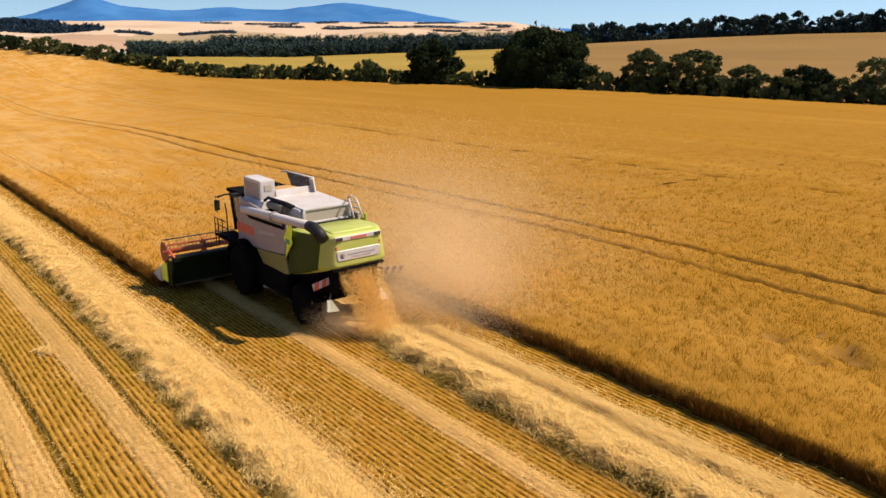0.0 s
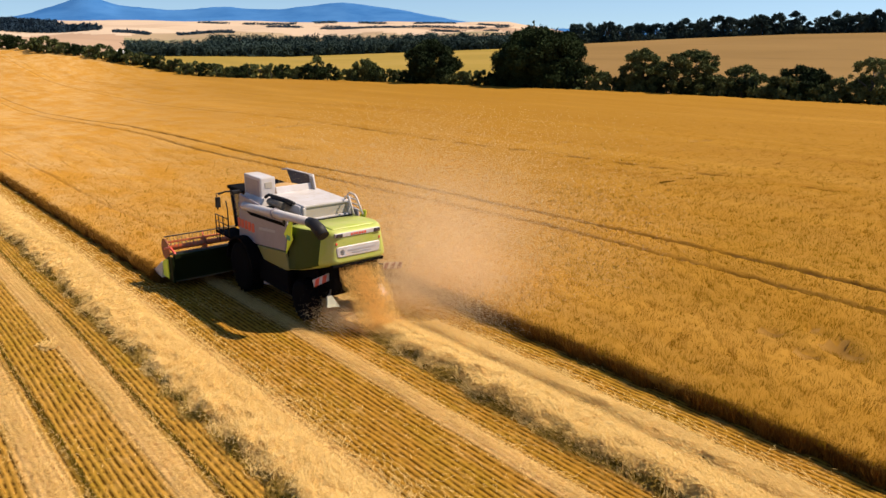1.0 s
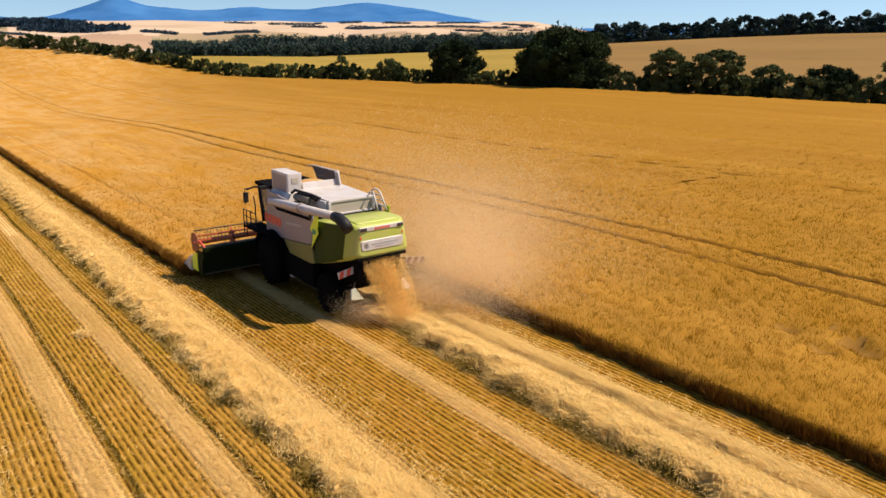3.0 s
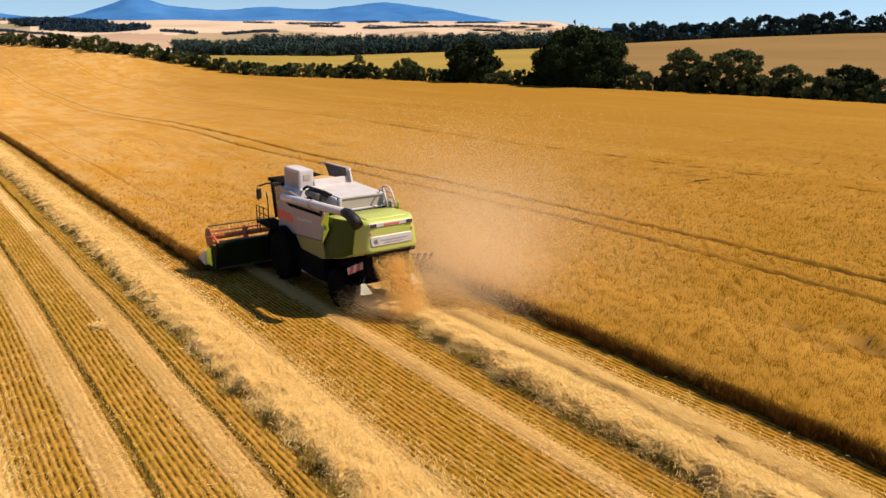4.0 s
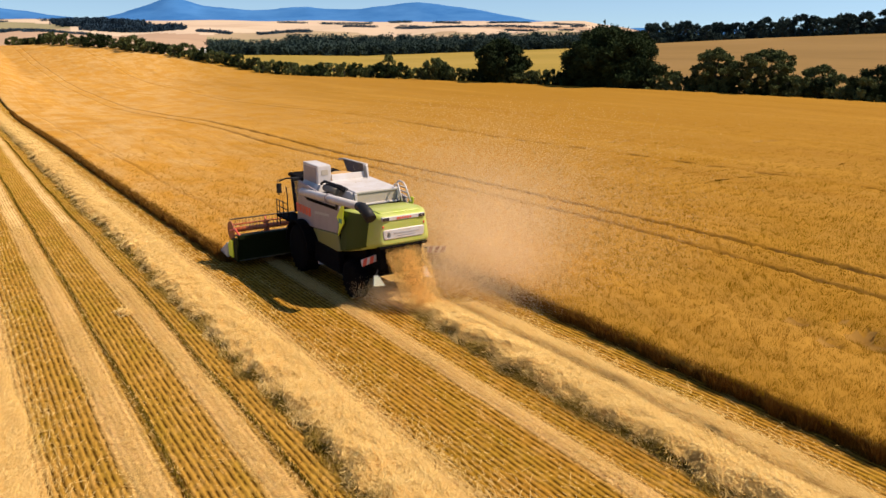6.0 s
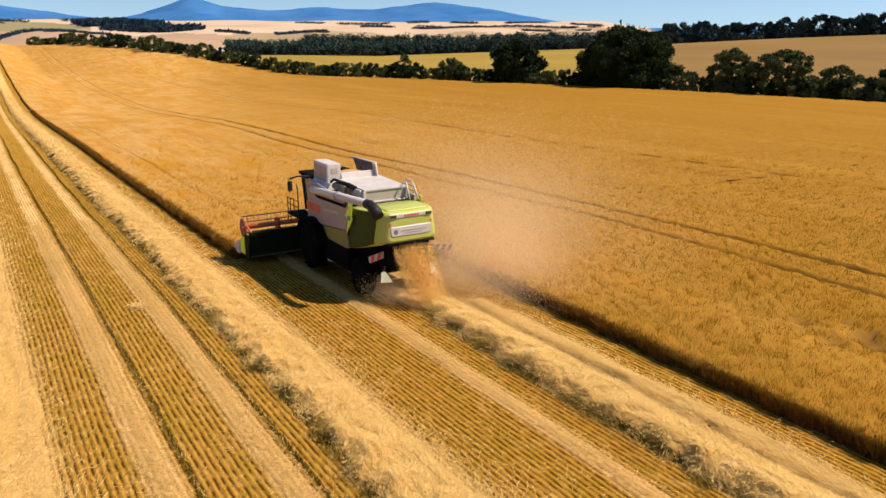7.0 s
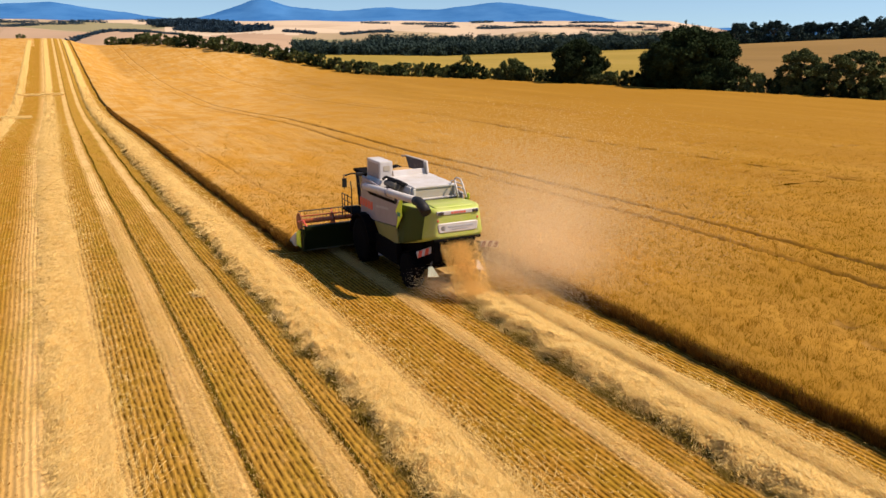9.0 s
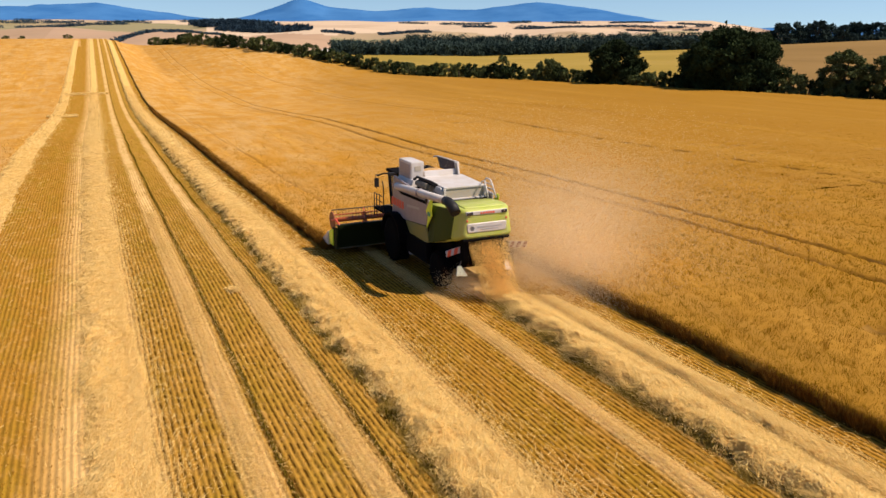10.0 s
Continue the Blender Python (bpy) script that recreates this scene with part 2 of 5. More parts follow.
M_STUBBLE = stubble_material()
M_CROP = crop_material()
M_HILLFIELD = field_material("tan_hillside_field", (0.182, 0.112, 0.040), (0.208, 0.128, 0.046), (0.232, 0.145, 0.055))
M_YELLOWFIELD = field_material("yellow_green_field", (0.235, 0.168, 0.036), (0.275, 0.192, 0.042), (0.305, 0.212, 0.056))
# cream stubble, lightened with distance haze in its colour
M_CREAM = plain_material("far_cream_stubble", [(0.45, 0.335, 0.23), (0.50, 0.385, 0.275), (0.46, 0.34, 0.235), (0.39, 0.285, 0.195)], 700)
M_TANPLAIN = plain_material("far_tan_stubble", [(0.335, 0.225, 0.145), (0.37, 0.25, 0.165), (0.31, 0.21, 0.13)], 500)
M_OLIVEPLAIN = plain_material("far_green_field", [(0.24, 0.20, 0.10), (0.36, 0.26, 0.165), (0.20, 0.19, 0.095), (0.33, 0.235, 0.15)], 320)
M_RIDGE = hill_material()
M_TRACK = field_material("track_soil_and_shade", (0.20, 0.105, 0.022), (0.26, 0.14, 0.032), (0.33, 0.18, 0.045), 0.8)
M_EARS = blades("wheat_stalks", (0.44, 0.235, 0.030), (0.50, 0.277, 0.040), (0.55, 0.318, 0.056), ripe=(0.224, 0.118, 0.003), through_light=0.45)
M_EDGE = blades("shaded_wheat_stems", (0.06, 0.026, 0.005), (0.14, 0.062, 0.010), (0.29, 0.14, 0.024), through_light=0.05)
M_CUT = blades("stubble_stalks", (0.25, 0.12, 0.014), (0.35, 0.176, 0.024), (0.48, 0.27, 0.050), through_light=0.4)
M_LITTER = blades("chaff_litter", (0.50, 0.315, 0.095), (0.65, 0.44, 0.15), (0.77, 0.56, 0.24), through_light=0.3)
M_STRAW = blades("straw", (0.56, 0.37, 0.11), (0.71, 0.495, 0.18), (0.82, 0.63, 0.28), through_light=0.3)
# olive stalks, browned further to paint in the swath's shaded side
M_UNDER = blades("olive_shade_straw", (0.10, 0.062, 0.009), (0.27, 0.170, 0.030), (0.56, 0.375, 0.095), through_light=0.2)
M_SWATH = field_material("matted_straw", (0.46, 0.285, 0.085), (0.55, 0.355, 0.115), (0.63, 0.42, 0.15), 1.4)
M_DUST = blades("chaff_dust", (0.96, 0.74, 0.44), (0.97, 0.76, 0.47), (0.98, 0.79, 0.50), through_light=0.5)
M_FALL = blades("falling_chaff", (0.70, 0.47, 0.15), (0.84, 0.60, 0.22), (0.93, 0.72, 0.32), through_light=0.6)
_haze = M_DUST.node_tree
_veil = _haze.nodes.new("ShaderNodeMixShader")
_veil.inputs[0].default_value = 0.55
_clear = _haze.nodes.new("ShaderNodeBsdfTransparent")
_solid = _haze.nodes["Material Output"].inputs[0].links[0].from_socket
_haze.links.new(_clear.outputs[0], _veil.inputs[1])
_haze.links.new(_solid, _veil.inputs[2])
_haze.links.new(_veil.outputs[0], _haze.nodes["Material Output"].inputs[0])
# olive stalks with the shade of hollows and furrows in their colour
M_WEED = blades("olive_shade_stalks", (0.040, 0.026, 0.003), (0.12, 0.080, 0.008), (0.36, 0.245, 0.035), through_light=0.12)
M_OAK = leaves("dark_oak_leaves", (0.008, 0.014, 0.006), (0.032, 0.048, 0.016))
M_BUSH = leaves("hedge_leaves", (0.024, 0.035, 0.012), (0.125, 0.140, 0.050))
# both far leaf colours are blued to paint in distance haze
M_FARTREE = leaves("hazed_wood_leaves", (0.014, 0.029, 0.033), (0.064, 0.088, 0.064), 0.09, 0.14)
M_FARWOOD = leaves("hazed_distant_leaves", (0.020, 0.038, 0.058), (0.034, 0.060, 0.084), 0.02, 0.1)
M_BARK = paint("bark", (0.060, 0.048, 0.036), 0.9, dirty=0.4, dirt=(0.03, 0.03, 0.02), scale=3)
M_WHITE = paint("dusty_white_paint", (0.52, 0.50, 0.51), 0.42, dirty=0.42)
# grey holding the shade of the white panels' unlit side
M_GREY = paint("shade_grey_paint", (0.265, 0.235, 0.26), 0.4, dirty=0.3, dirt=(0.18, 0.145, 0.115))
M_LIME = paint("lime_green_paint", (0.33, 0.40, 0.035), 0.42, dirty=0.5, dirt=(0.46, 0.42, 0.20))
# lime turned olive: the lower panel's shade is put into the colour
M_OLIVE = paint("dusty_shaded_lime", (0.165, 0.165, 0.032), 0.45, dirty=0.35, dirt=(0.20, 0.16, 0.09))
M_LIMEDARK = paint("shade_green_paint", (0.034, 0.054, 0.004), 0.6, dirty=0.3, dirt=(0.075, 0.07, 0.016), spec=0.15)
M_HEADER = paint("dark_green_steel", (0.006, 0.011, 0.002), 0.6, dirty=0.2, dirt=(0.02, 0.018, 0.006), spec=0.08)
M_REELEND = paint("rusty_red_steel", (0.26, 0.055, 0.018), 0.6, dirty=0.4, dirt=(0.16, 0.09, 0.03))
M_FLASH = paint("yellow_lime_decal", (0.66, 0.80, 0.03), 0.45, dirty=0.1)
M_PALE = paint("pale_lime_plastic", (0.86, 0.88, 0.62), 0.5, dirty=0.1)
M_TEAL = paint("teal_decal", (0.02, 0.26, 0.16), 0.45, dirty=0.05)
M_BLACK = paint("black_plastic", (0.010, 0.010, 0.012), 0.55, dirty=0.12, dirt=(0.06, 0.045, 0.03), spec=0.25)
M_RUBBER = paint("tyre_rubber", (0.004, 0.0035, 0.0035), 0.9, dirty=0.1, dirt=(0.02, 0.013, 0.008), spec=0.04)
M_STEEL = paint("dark_steel", (0.09, 0.085, 0.08), 0.5, 0.6, dirty=0.4)
M_CHASSIS = paint("dusty_dark_chassis", (0.004, 0.0035, 0.004), 0.85, dirty=0.12, dirt=(0.02, 0.013, 0.008), spec=0.04)
M_RED = paint("red_paint", (0.62, 0.055, 0.025), 0.45, dirty=0.2)
M_ORANGE = paint("orange_red_paint", (0.66, 0.13, 0.03), 0.45, dirty=0.2)
M_GREYINK = paint("grey_lettering", (0.34, 0.34, 0.36), 0.5, dirty=0.1)
M_GLASS = paint("tinted_cab_glass", (0.045, 0.055, 0.075), 0.08, dirty=0.15, spec=0.8)
M_LAMP = paint("dark_lamp_lens", (0.03, 0.025, 0.03), 0.15, dirty=0.05, spec=0.8)
M_MESH = paint("dark_radiator_screen", (0.33, 0.31, 0.27), 0.7, dirty=0.5, dirt=(0.40, 0.31, 0.20), scale=5)
M_DUSTYBOARD = paint("dusty_white_board", (0.46, 0.36, 0.25), 0.7, dirty=0.6)
M_DUSTYRED = paint("dusty_red_stripe", (0.20, 0.075, 0.045), 0.7, dirty=0.5)
M_FLAP = paint("dark_brown_flap", (0.075, 0.05, 0.045), 0.7, dirty=0.3, dirt=(0.12, 0.08, 0.05))
M_GRAIN = paint("wheat_grain", (0.42, 0.24, 0.08), 0.85, dirty=0.3, scale=8)
M_PLASTER = paint("white_plaster", (0.75, 0.73, 0.70), 0.8, dirty=0.1)


# ---------------------------------------------------------------- the lie of the land
CENTRE = np.array((-12.8, -21.5))


def smooth_profile(ys, zs, width=9.0):
    g = np.arange(-600, 1000, 2.0)
    z = np.interp(g, ys, zs)
    k = np.exp(-0.5 * (np.arange(-20, 21) * 2.0 / width) ** 2)
    return g, np.convolve(np.pad(z, 20, "edge"), k / k.sum(), "valid")


LEFT = smooth_profile([-40, 2, 10, 20, 36, 60, 90, 120, 150, 185, 220, 280, 340, 370, 420, 520, 700],
                      [0, 0, -.3, -.68, -1.2, -1.75, -3.2, -4.5, -4.7, -3.5, -1.5, 1.9, 5.2, 5.9, 4.4, -4, -10])
MIDDLE = smooth_profile([-40, -10, -4, 1, 10, 22, 43, 71, 91, 133, 200, 290, 375, 410, 440, 520, 620, 750],
                        [.1, .1, .17, .08, -.12, -.68, -1.5, -1.95, -3.2, -5.4, -5.5, -3.3, 1.5, 2.2, 2.0, -1, -6, -10])
RIGHT = smooth_profile([-60, 0, 31, 72, 126, 151, 190, 213, 234, 255, 277, 309, 350, 450, 700],
                       [-1.6, -1.7, -1.9, -2.0, -2.4, -2.7, -3.6, -3.6, -1.1, 1.2, 1.9, 3.1, 3.6, 0, -8], 7)


def hedge_x(y):
    """The field's right-hand boundary."""
    return np.interp(y, [-200, 31, 72, 106, 151, 213, 255, 309, 345, 400, 470], [128, 118, 111, 102, 89.5, 73, 58, 41, 31, 17, 0])


def field_z(x, y):
    a, b, c = (np.interp(y, *p) for p in (LEFT, MIDDLE, RIGHT))
    hx = np.maximum(hedge_x(y), 14)
    u = np.clip((x + 4) / 16.5, 0, 1)
    u = u * u * (3 - 2 * u)
    v = np.clip((x - 12.5) / (hx - 12.5), 0, 1)
    return (a * (1 - u) + b * u) * (1 - v) + c * v


def land_z(x, y):
    """Height of the ground everywhere, out to the ridge."""
    x, y = np.asarray(x, float), np.asarray(y, float)
    dx, dy = x - CENTRE[0], y - CENTRE[1]
    r = np.hypot(dx, dy)
    az = np.degrees(np.arctan2(dx, dy))
    z = field_z(x, y)
    # distance to the boundary along this bearing
    rh = np.interp(az, [-60, -20, -5, 4, 9, 14, 20, 30, 42, 53, 68, 90, 120], [470, 470, 460, 425, 340, 285, 252, 203, 172, 156, 141, 140, 140])
    slope = np.interp(az, [0, 10, 21, 27, 35, 42, 48, 55, 62, 67, 90], [-.030, -.030, -.031, -.0325, -.027, -.022, -.0145, -.0075, -.002, 0, 0])
    top = 9.2 + slope * 430
    u = np.clip((r - rh) / np.maximum(430 - rh, 40), 0, 1)
    hx, hy = CENTRE[0] + rh * np.sin(np.radians(az)), CENTRE[1] + rh * np.cos(np.radians(az))
    base = field_z(hx, hy)
    hill = base + (top - base) * u ** 1.15
    plain = np.interp(r, [430, 560, 700, 1000, 1500, 2200, 3200, 4900], [0, -9, -3, 1, 9, 22, 42, 60])
    plain = plain + (3.2 * np.sin(az * 0.33 + r / 170) + 2.2 * np.sin(az * 0.71 - r / 310 + 1)) * np.clip((r - 620) / 250, 0, 1)
    k = np.clip((az - 43) / 6, 0, 1)
    plain = plain * (1 - k) - 10 * k
    w = np.clip((r - 430) / 160, 0, 1)
    w = w * w * (3 - 2 * w)
    hill = hill * (1 - w) + plain * w
    out = np.clip((r - rh) / 12, 0, 1)
    z = z * (1 - out) + hill * out
    # behind the camera the land simply goes on
    back = np.clip((np.abs(az - 30) - 75) / 25, 0, 1)
    flat = np.clip((r - 60) / 300, 0, 1) * -2 + np.clip((r - 600) / 4000, 0, 1) * 60
    return z * (1 - back) + flat * back


def bend(y):
    """The rows swing to the right on the far slope."""
    return 0.0145 * np.logaddexp(0, (np.asarray(y, float) - 55) / 8) * 8


def in_crop(x, y):
    return ((x > 3.45) | ((x > -3.52 + bend(y)) & (y > 8.9))) & (x < hedge_x(y) - 4) & (y < 440)


# ---------------------------------------------------------------- small builders
def part(name, bm, material, parent=None, label=""):
    me = bpy.data.meshes.new(name)
    bm.to_mesh(me)
    bm.free()
    me.materials.append(material)
    ob = new(name, me)
    ob.parent = parent
    if label:
        tagged(ob, label)
    return ob


def mesh_object(name, verts, faces, materials, parent=None, smooth=False):
    me = bpy.data.meshes.new(name)
    me.from_pydata(verts, [], faces)
    for m in materials:
        me.materials.append(m)
    if smooth:
        me.polygons.foreach_set("use_smooth", [True] * len(me.polygons))
    ob = new(name, me)
    ob.parent = parent
    return ob


def triangles_object(name, tri, material, parent=None):
    """One mesh of loose triangles: tri is n x 3 x 3."""
    n = len(tri)
    me = bpy.data.meshes.new(name)
    me.vertices.add(n * 3)
    me.loops.add(n * 3)
    me.polygons.add(n)
    me.vertices.foreach_set("co", np.ascontiguousarray(tri, np.float32).ravel())
    me.loops.foreach_set("vertex_index", np.arange(n * 3, dtype=np.int32))
    me.polygons.foreach_set("loop_start", np.arange(0, n * 3, 3, dtype=np.int32))
    me.update(calc_edges=True)
    me.materials.append(material)
    ob = new(name, me)
    ob.parent = parent
    return ob


def box(x0, x1, y0, y1, z0, z1, bevel=0.03, segs=2):
    bm = bmesh.new()
    bmesh.ops.create_cube(bm, size=1)
    for v in bm.verts:
        v.co = ((x0 + x1) / 2 + v.co.x * (x1 - x0), (y0 + y1) / 2 + v.co.y * (y1 - y0), (z0 + z1) / 2 + v.co.z * (z1 - z0))
    if bevel:
        bmesh.ops.bevel(bm, geom=bm.edges[:], offset=bevel, segments=segs, profile=0.6, affect="EDGES")
    return bm


def plate(points, x0, x1, bevel=0.015):
    """A plate with an outline in (y, z), from x0 to x1."""
    bm = bmesh.new()
    a = [bm.verts.new((x0, y, z)) for y, z in points]
    b = [bm.verts.new((x1, y, z)) for y, z in points]
    bm.faces.new(a)
    bm.faces.new(b[::-1])
    n = len(points)
    for i in range(n):
        bm.faces.new((a[i], b[i], b[(i + 1) % n], a[(i + 1) % n]))
    bmesh.ops.recalc_face_normals(bm, faces=bm.faces[:])
    if bevel:
        bmesh.ops.bevel(bm, geom=bm.edges[:], offset=bevel, segments=1, affect="EDGES")
    return bm


def tube(points, radius, segs=12, caps=True):
    """A round bar along points; radius is a number or one a point."""
    bm = bmesh.new()
    pts = [Vector(p) for p in points]
    rad = radius if isinstance(radius, (list, tuple)) else [radius] * len(pts)
    rings = []
    for i, p in enumerate(pts):
        d = (pts[min(i + 1, len(pts) - 1)] - pts[max(i - 1, 0)]).normalized()
        side = d.cross(Vector((0, 0, 1)) if abs(d.z) < 0.9 else Vector((1, 0, 0))).normalized()
        up = side.cross(d)
        rings.append([bm.verts.new(p + rad[i] * (math.cos(2 * math.pi * k / segs) * side + math.sin(2 * math.pi * k / segs) * up)) for k in range(segs)])
    for a, b in zip(rings, rings[1:]):
        for k in range(segs):
            f = bm.faces.new((a[k], a[(k + 1) % segs], b[(k + 1) % segs], b[k]))
            f.smooth = True
    if caps:
        bm.faces.new(rings[0][::-1])
        bm.faces.new(rings[-1])
    bmesh.ops.recalc_face_normals(bm, faces=bm.faces[:])
    return bm


def loft(sections, bevel=0.05):
    """Joins four-cornered sections, each a list of four points, into one rounded body."""
    bm = bmesh.new()
    rings = [[bm.verts.new(p) for p in s] for s in sections]
    for a, b in zip(rings, rings[1:]):
        for k in range(4):
            bm.faces.new((a[k], a[(k + 1) % 4], b[(k + 1) % 4], b[k]))
    bm.faces.new(rings[0][::-1])
    bm.faces.new(rings[-1])
    bmesh.ops.recalc_face_normals(bm, faces=bm.faces[:])
    if bevel:
        bmesh.ops.bevel(bm, geom=bm.edges[:], offset=bevel, segments=2, profile=0.6, affect="EDGES")
    return bm


def rounded_loft(sections, steps=5):
    """Joins upright sections along y: (y, half width below, half width above, z below, z above, corner radius)."""
    bm = bmesh.new()
    rings = []
    for y, wb, wt, z0, z1, r in sections:
        ring = []
        for cx, cz, a0 in ((wb - r, z0 + r, -90), (wt - r, z1 - r, 0), (-wt + r, z1 - r, 90), (-wb + r, z0 + r, 180)):
            for k in range(steps + 1):
                a = radians(a0 + 90 * k / steps)
                ring.append(bm.verts.new((cx + r * math.cos(a), y, cz + r * math.sin(a))))
        rings.append(ring)
    n = len(rings[0])
    for a, b in zip(rings, rings[1:]):
        for k in range(n):
            bm.faces.new((a[k], a[(k + 1) % n], b[(k + 1) % n], b[k])).smooth = True
    bm.faces.new(rings[0][::-1])
    bm.faces.new(rings[-1])
    bmesh.ops.recalc_face_normals(bm, faces=bm.faces[:])
    return bm


def lathe(profile, centre, segs=32):
    """Turns (x offset, radius) round an axis along x."""
    bm = bmesh.new()
    rings = []
    for dx, r in profile:
        rings.append([bm.verts.new((centre[0] + dx, centre[1] + r * math.cos(2 * math.pi * k / segs), centre[2] + r * math.sin(2 * math.pi * k / segs))) for k in range(segs)])
    for a, b in zip(rings, rings[1:]):
        for k in range(segs):
            bm.faces.new((a[k], a[(k + 1) % segs], b[(k + 1) % segs], b[k])).smooth = True
    bm.faces.new(rings[0][::-1])
    bm.faces.new(rings[-1])
    bmesh.ops.recalc_face_normals(bm, faces=bm.faces[:])
    return bm


def blade_triangles(rng, base, height, width, lean, spread=None):
    """One thin upright triangle a base point."""
    n = len(base)
    a = rng.uniform(0, 2 * math.pi, n)
    w = np.stack([np.cos(a), np.sin(a), np.zeros(n)], 1) * (width * rng.uniform(0.7, 1.3, n))[:, None] * 0.5
    tip = base + np.stack([rng.normal(0, lean, n), rng.normal(0, lean, n), height], 1)
    return np.stack([base - w, base + w, tip], 1)


def lying_triangles(rng, centre, length, width, tilt=0.35, combed=0.0):
    """Straws that lie about: thin triangles in all directions, or partly combed along the rows."""
    n = len(centre)
    a = rng.uniform(0, 2 * math.pi, n)
    if combed:
        a = np.where(rng.uniform(0, 1, n) < combed, math.pi / 2 - 0.35 + rng.normal(0, 0.5, n) + math.pi * rng.integers(0, 2, n), a)
    d = np.stack([np.cos(a), np.sin(a), rng.normal(0, tilt, n)], 1) * (length * rng.uniform(0.5, 1.2, n))[:, None] * 0.5
    s = np.stack([-np.sin(a), np.cos(a), rng.normal(0, 0.3, n)], 1) * (width * rng.uniform(0.7, 1.3, n))[:, None] * 0.5
    return np.stack([centre - d - s, centre - d + s, centre + d], 1)

# ---------------------------------------------------------------- ground sheet, out to the horizon
def plain_field(d, r):
    """Which far field lies on this bearing at this distance."""
    q = r * (1 + 0.05 * math.sin(d * 0.9)) * (1 + 0.012 * (d - 20))
    if d > 45 or d < -40:
        return 5
    if d < 8:
        return 5 if q < 1050 else (6 if q < 1900 else (3 if 2050 < q < 2350 or q > 2900 else 6))
    if q < 1130:
        return 6 if d > 16 else 5
    if 1130 < q < 1420 and d > 21:
        return 6
    return 5 if 2150 < q < 2500 and d > 26 else 3


def build_ground():
    radii = np.concatenate([[0.5], np.geomspace(4, 150, 60), np.arange(154, 470, 4.0), np.geomspace(480, 4850, 60)])
    az = np.radians(np.concatenate([np.arange(-30, 100, 0.5), np.arange(100, 330, 3.0)]))
    na, nr = len(az), len(radii)
    A, R = np.meshgrid(az, radii)
    X, Y = CENTRE[0] + R * np.sin(A), CENTRE[1] + R * np.cos(A)
    Z = land_z(X, Y)
    verts = [(CENTRE[0], CENTRE[1], float(land_z(*CENTRE)))] + list(zip(X.ravel().tolist(), Y.ravel().tolist(), Z.ravel().tolist()))
    faces, mats = [], []
    for k in range(na):
        faces.append((0, 1 + (k + 1) % na, 1 + k))
        mats.append(0)
    deg = np.degrees(az)
    for i in range(nr - 1):
        r = radii[i]
        for k in range(na):
            j = (k + 1) % na
            faces.append((1 + i * na + k, 1 + i * na + j, 1 + (i + 1) * na + j, 1 + (i + 1) * na + k))
            x, y, d = X[i, k], Y[i, k], deg[k]
            if -40 < d < 110 and (r > 470 or (d < 20 and y > 460)):
                mats.append(plain_field(d, r))
            elif -40 < d < 110 and x > hedge_x(y):
                mats.append(1 if d > 44 else 2)
            elif r > 470:
                mats.append(5)
            elif x < -19.3 + bend(y) and y > -8:
                mats.append(4)
            else:
                mats.append(0)
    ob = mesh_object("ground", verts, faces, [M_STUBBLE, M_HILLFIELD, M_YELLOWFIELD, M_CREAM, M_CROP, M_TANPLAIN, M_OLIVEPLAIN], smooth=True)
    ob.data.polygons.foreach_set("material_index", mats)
    return tagged(ob, "mown stubble and rolling harvested farmland reaching the far plain", "ground", kind="structure")


build_ground()


# ---------------------------------------------------------------- blue ridge on the horizon
def build_ridge():
    bumps = [(-9, 4, 26), (-4.5, 2, 64), (-1.6, 1.6, 55), (1.1, 1.6, 74), (4, 2.2, 56), (7.5, 2.5, 33), (13.2, 2.0, 90), (14.5, 0.9, 34), (17.0, 2.0, 76), (20.3, 1.8, 47), (23, 1.7, 72), (26, 1.8, 60), (29.2, 1.8, 83), (31.5, 1.4, 62), (34, 1.8, 73), (37, 2.2, 44), (40, 2.5, 19)]
    deg = np.arange(-60, 121, 0.4)
    prof = 22 + sum(h * np.exp(-0.5 * ((deg - c) / w) ** 2) for c, w, h in bumps)
    prof += np.array([5 * noise.fractal(Vector((d * 0.8, 3.1, 0)), 1.0, 2.0, 4) for d in deg])
    rows = []
    for rr, f in ((3700, 0.0), (3900, 0.35), (4050, 0.72), (4200, 1.0), (4350, 0.8), (4700, 0.0)):
        a = np.radians(deg)
        wob = np.array([noise.fractal(Vector((d * 0.8, rr * 0.01, 0)), 1.0, 2.0, 3) for d in deg])
        x, y = CENTRE[0] + rr * np.sin(a), CENTRE[1] + rr * np.cos(a)
        ground = land_z(x, y) - 3
        rows.append(np.stack([x, y, ground + f * (prof - ground) * (1 + 0.10 * wob * (f < 1))], 1))
    v = np.concatenate(rows).tolist()
    n = len(deg)
    faces = [(i * n + k, i * n + k + 1, (i + 1) * n + k + 1, (i + 1) * n + k) for i in range(len(rows) - 1) for k in range(n - 1)]
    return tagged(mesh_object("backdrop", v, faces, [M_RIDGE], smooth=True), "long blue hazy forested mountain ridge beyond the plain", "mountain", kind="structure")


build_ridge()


# ---------------------------------------------------------------- standing wheat
TRAMS = [(13.3, 0.40), (15.5, 0.44), (33.9, 0.62), (36.0, 0.36), (54.0, 0.34), (56.1, 0.30), (-0.9, 0.25)]


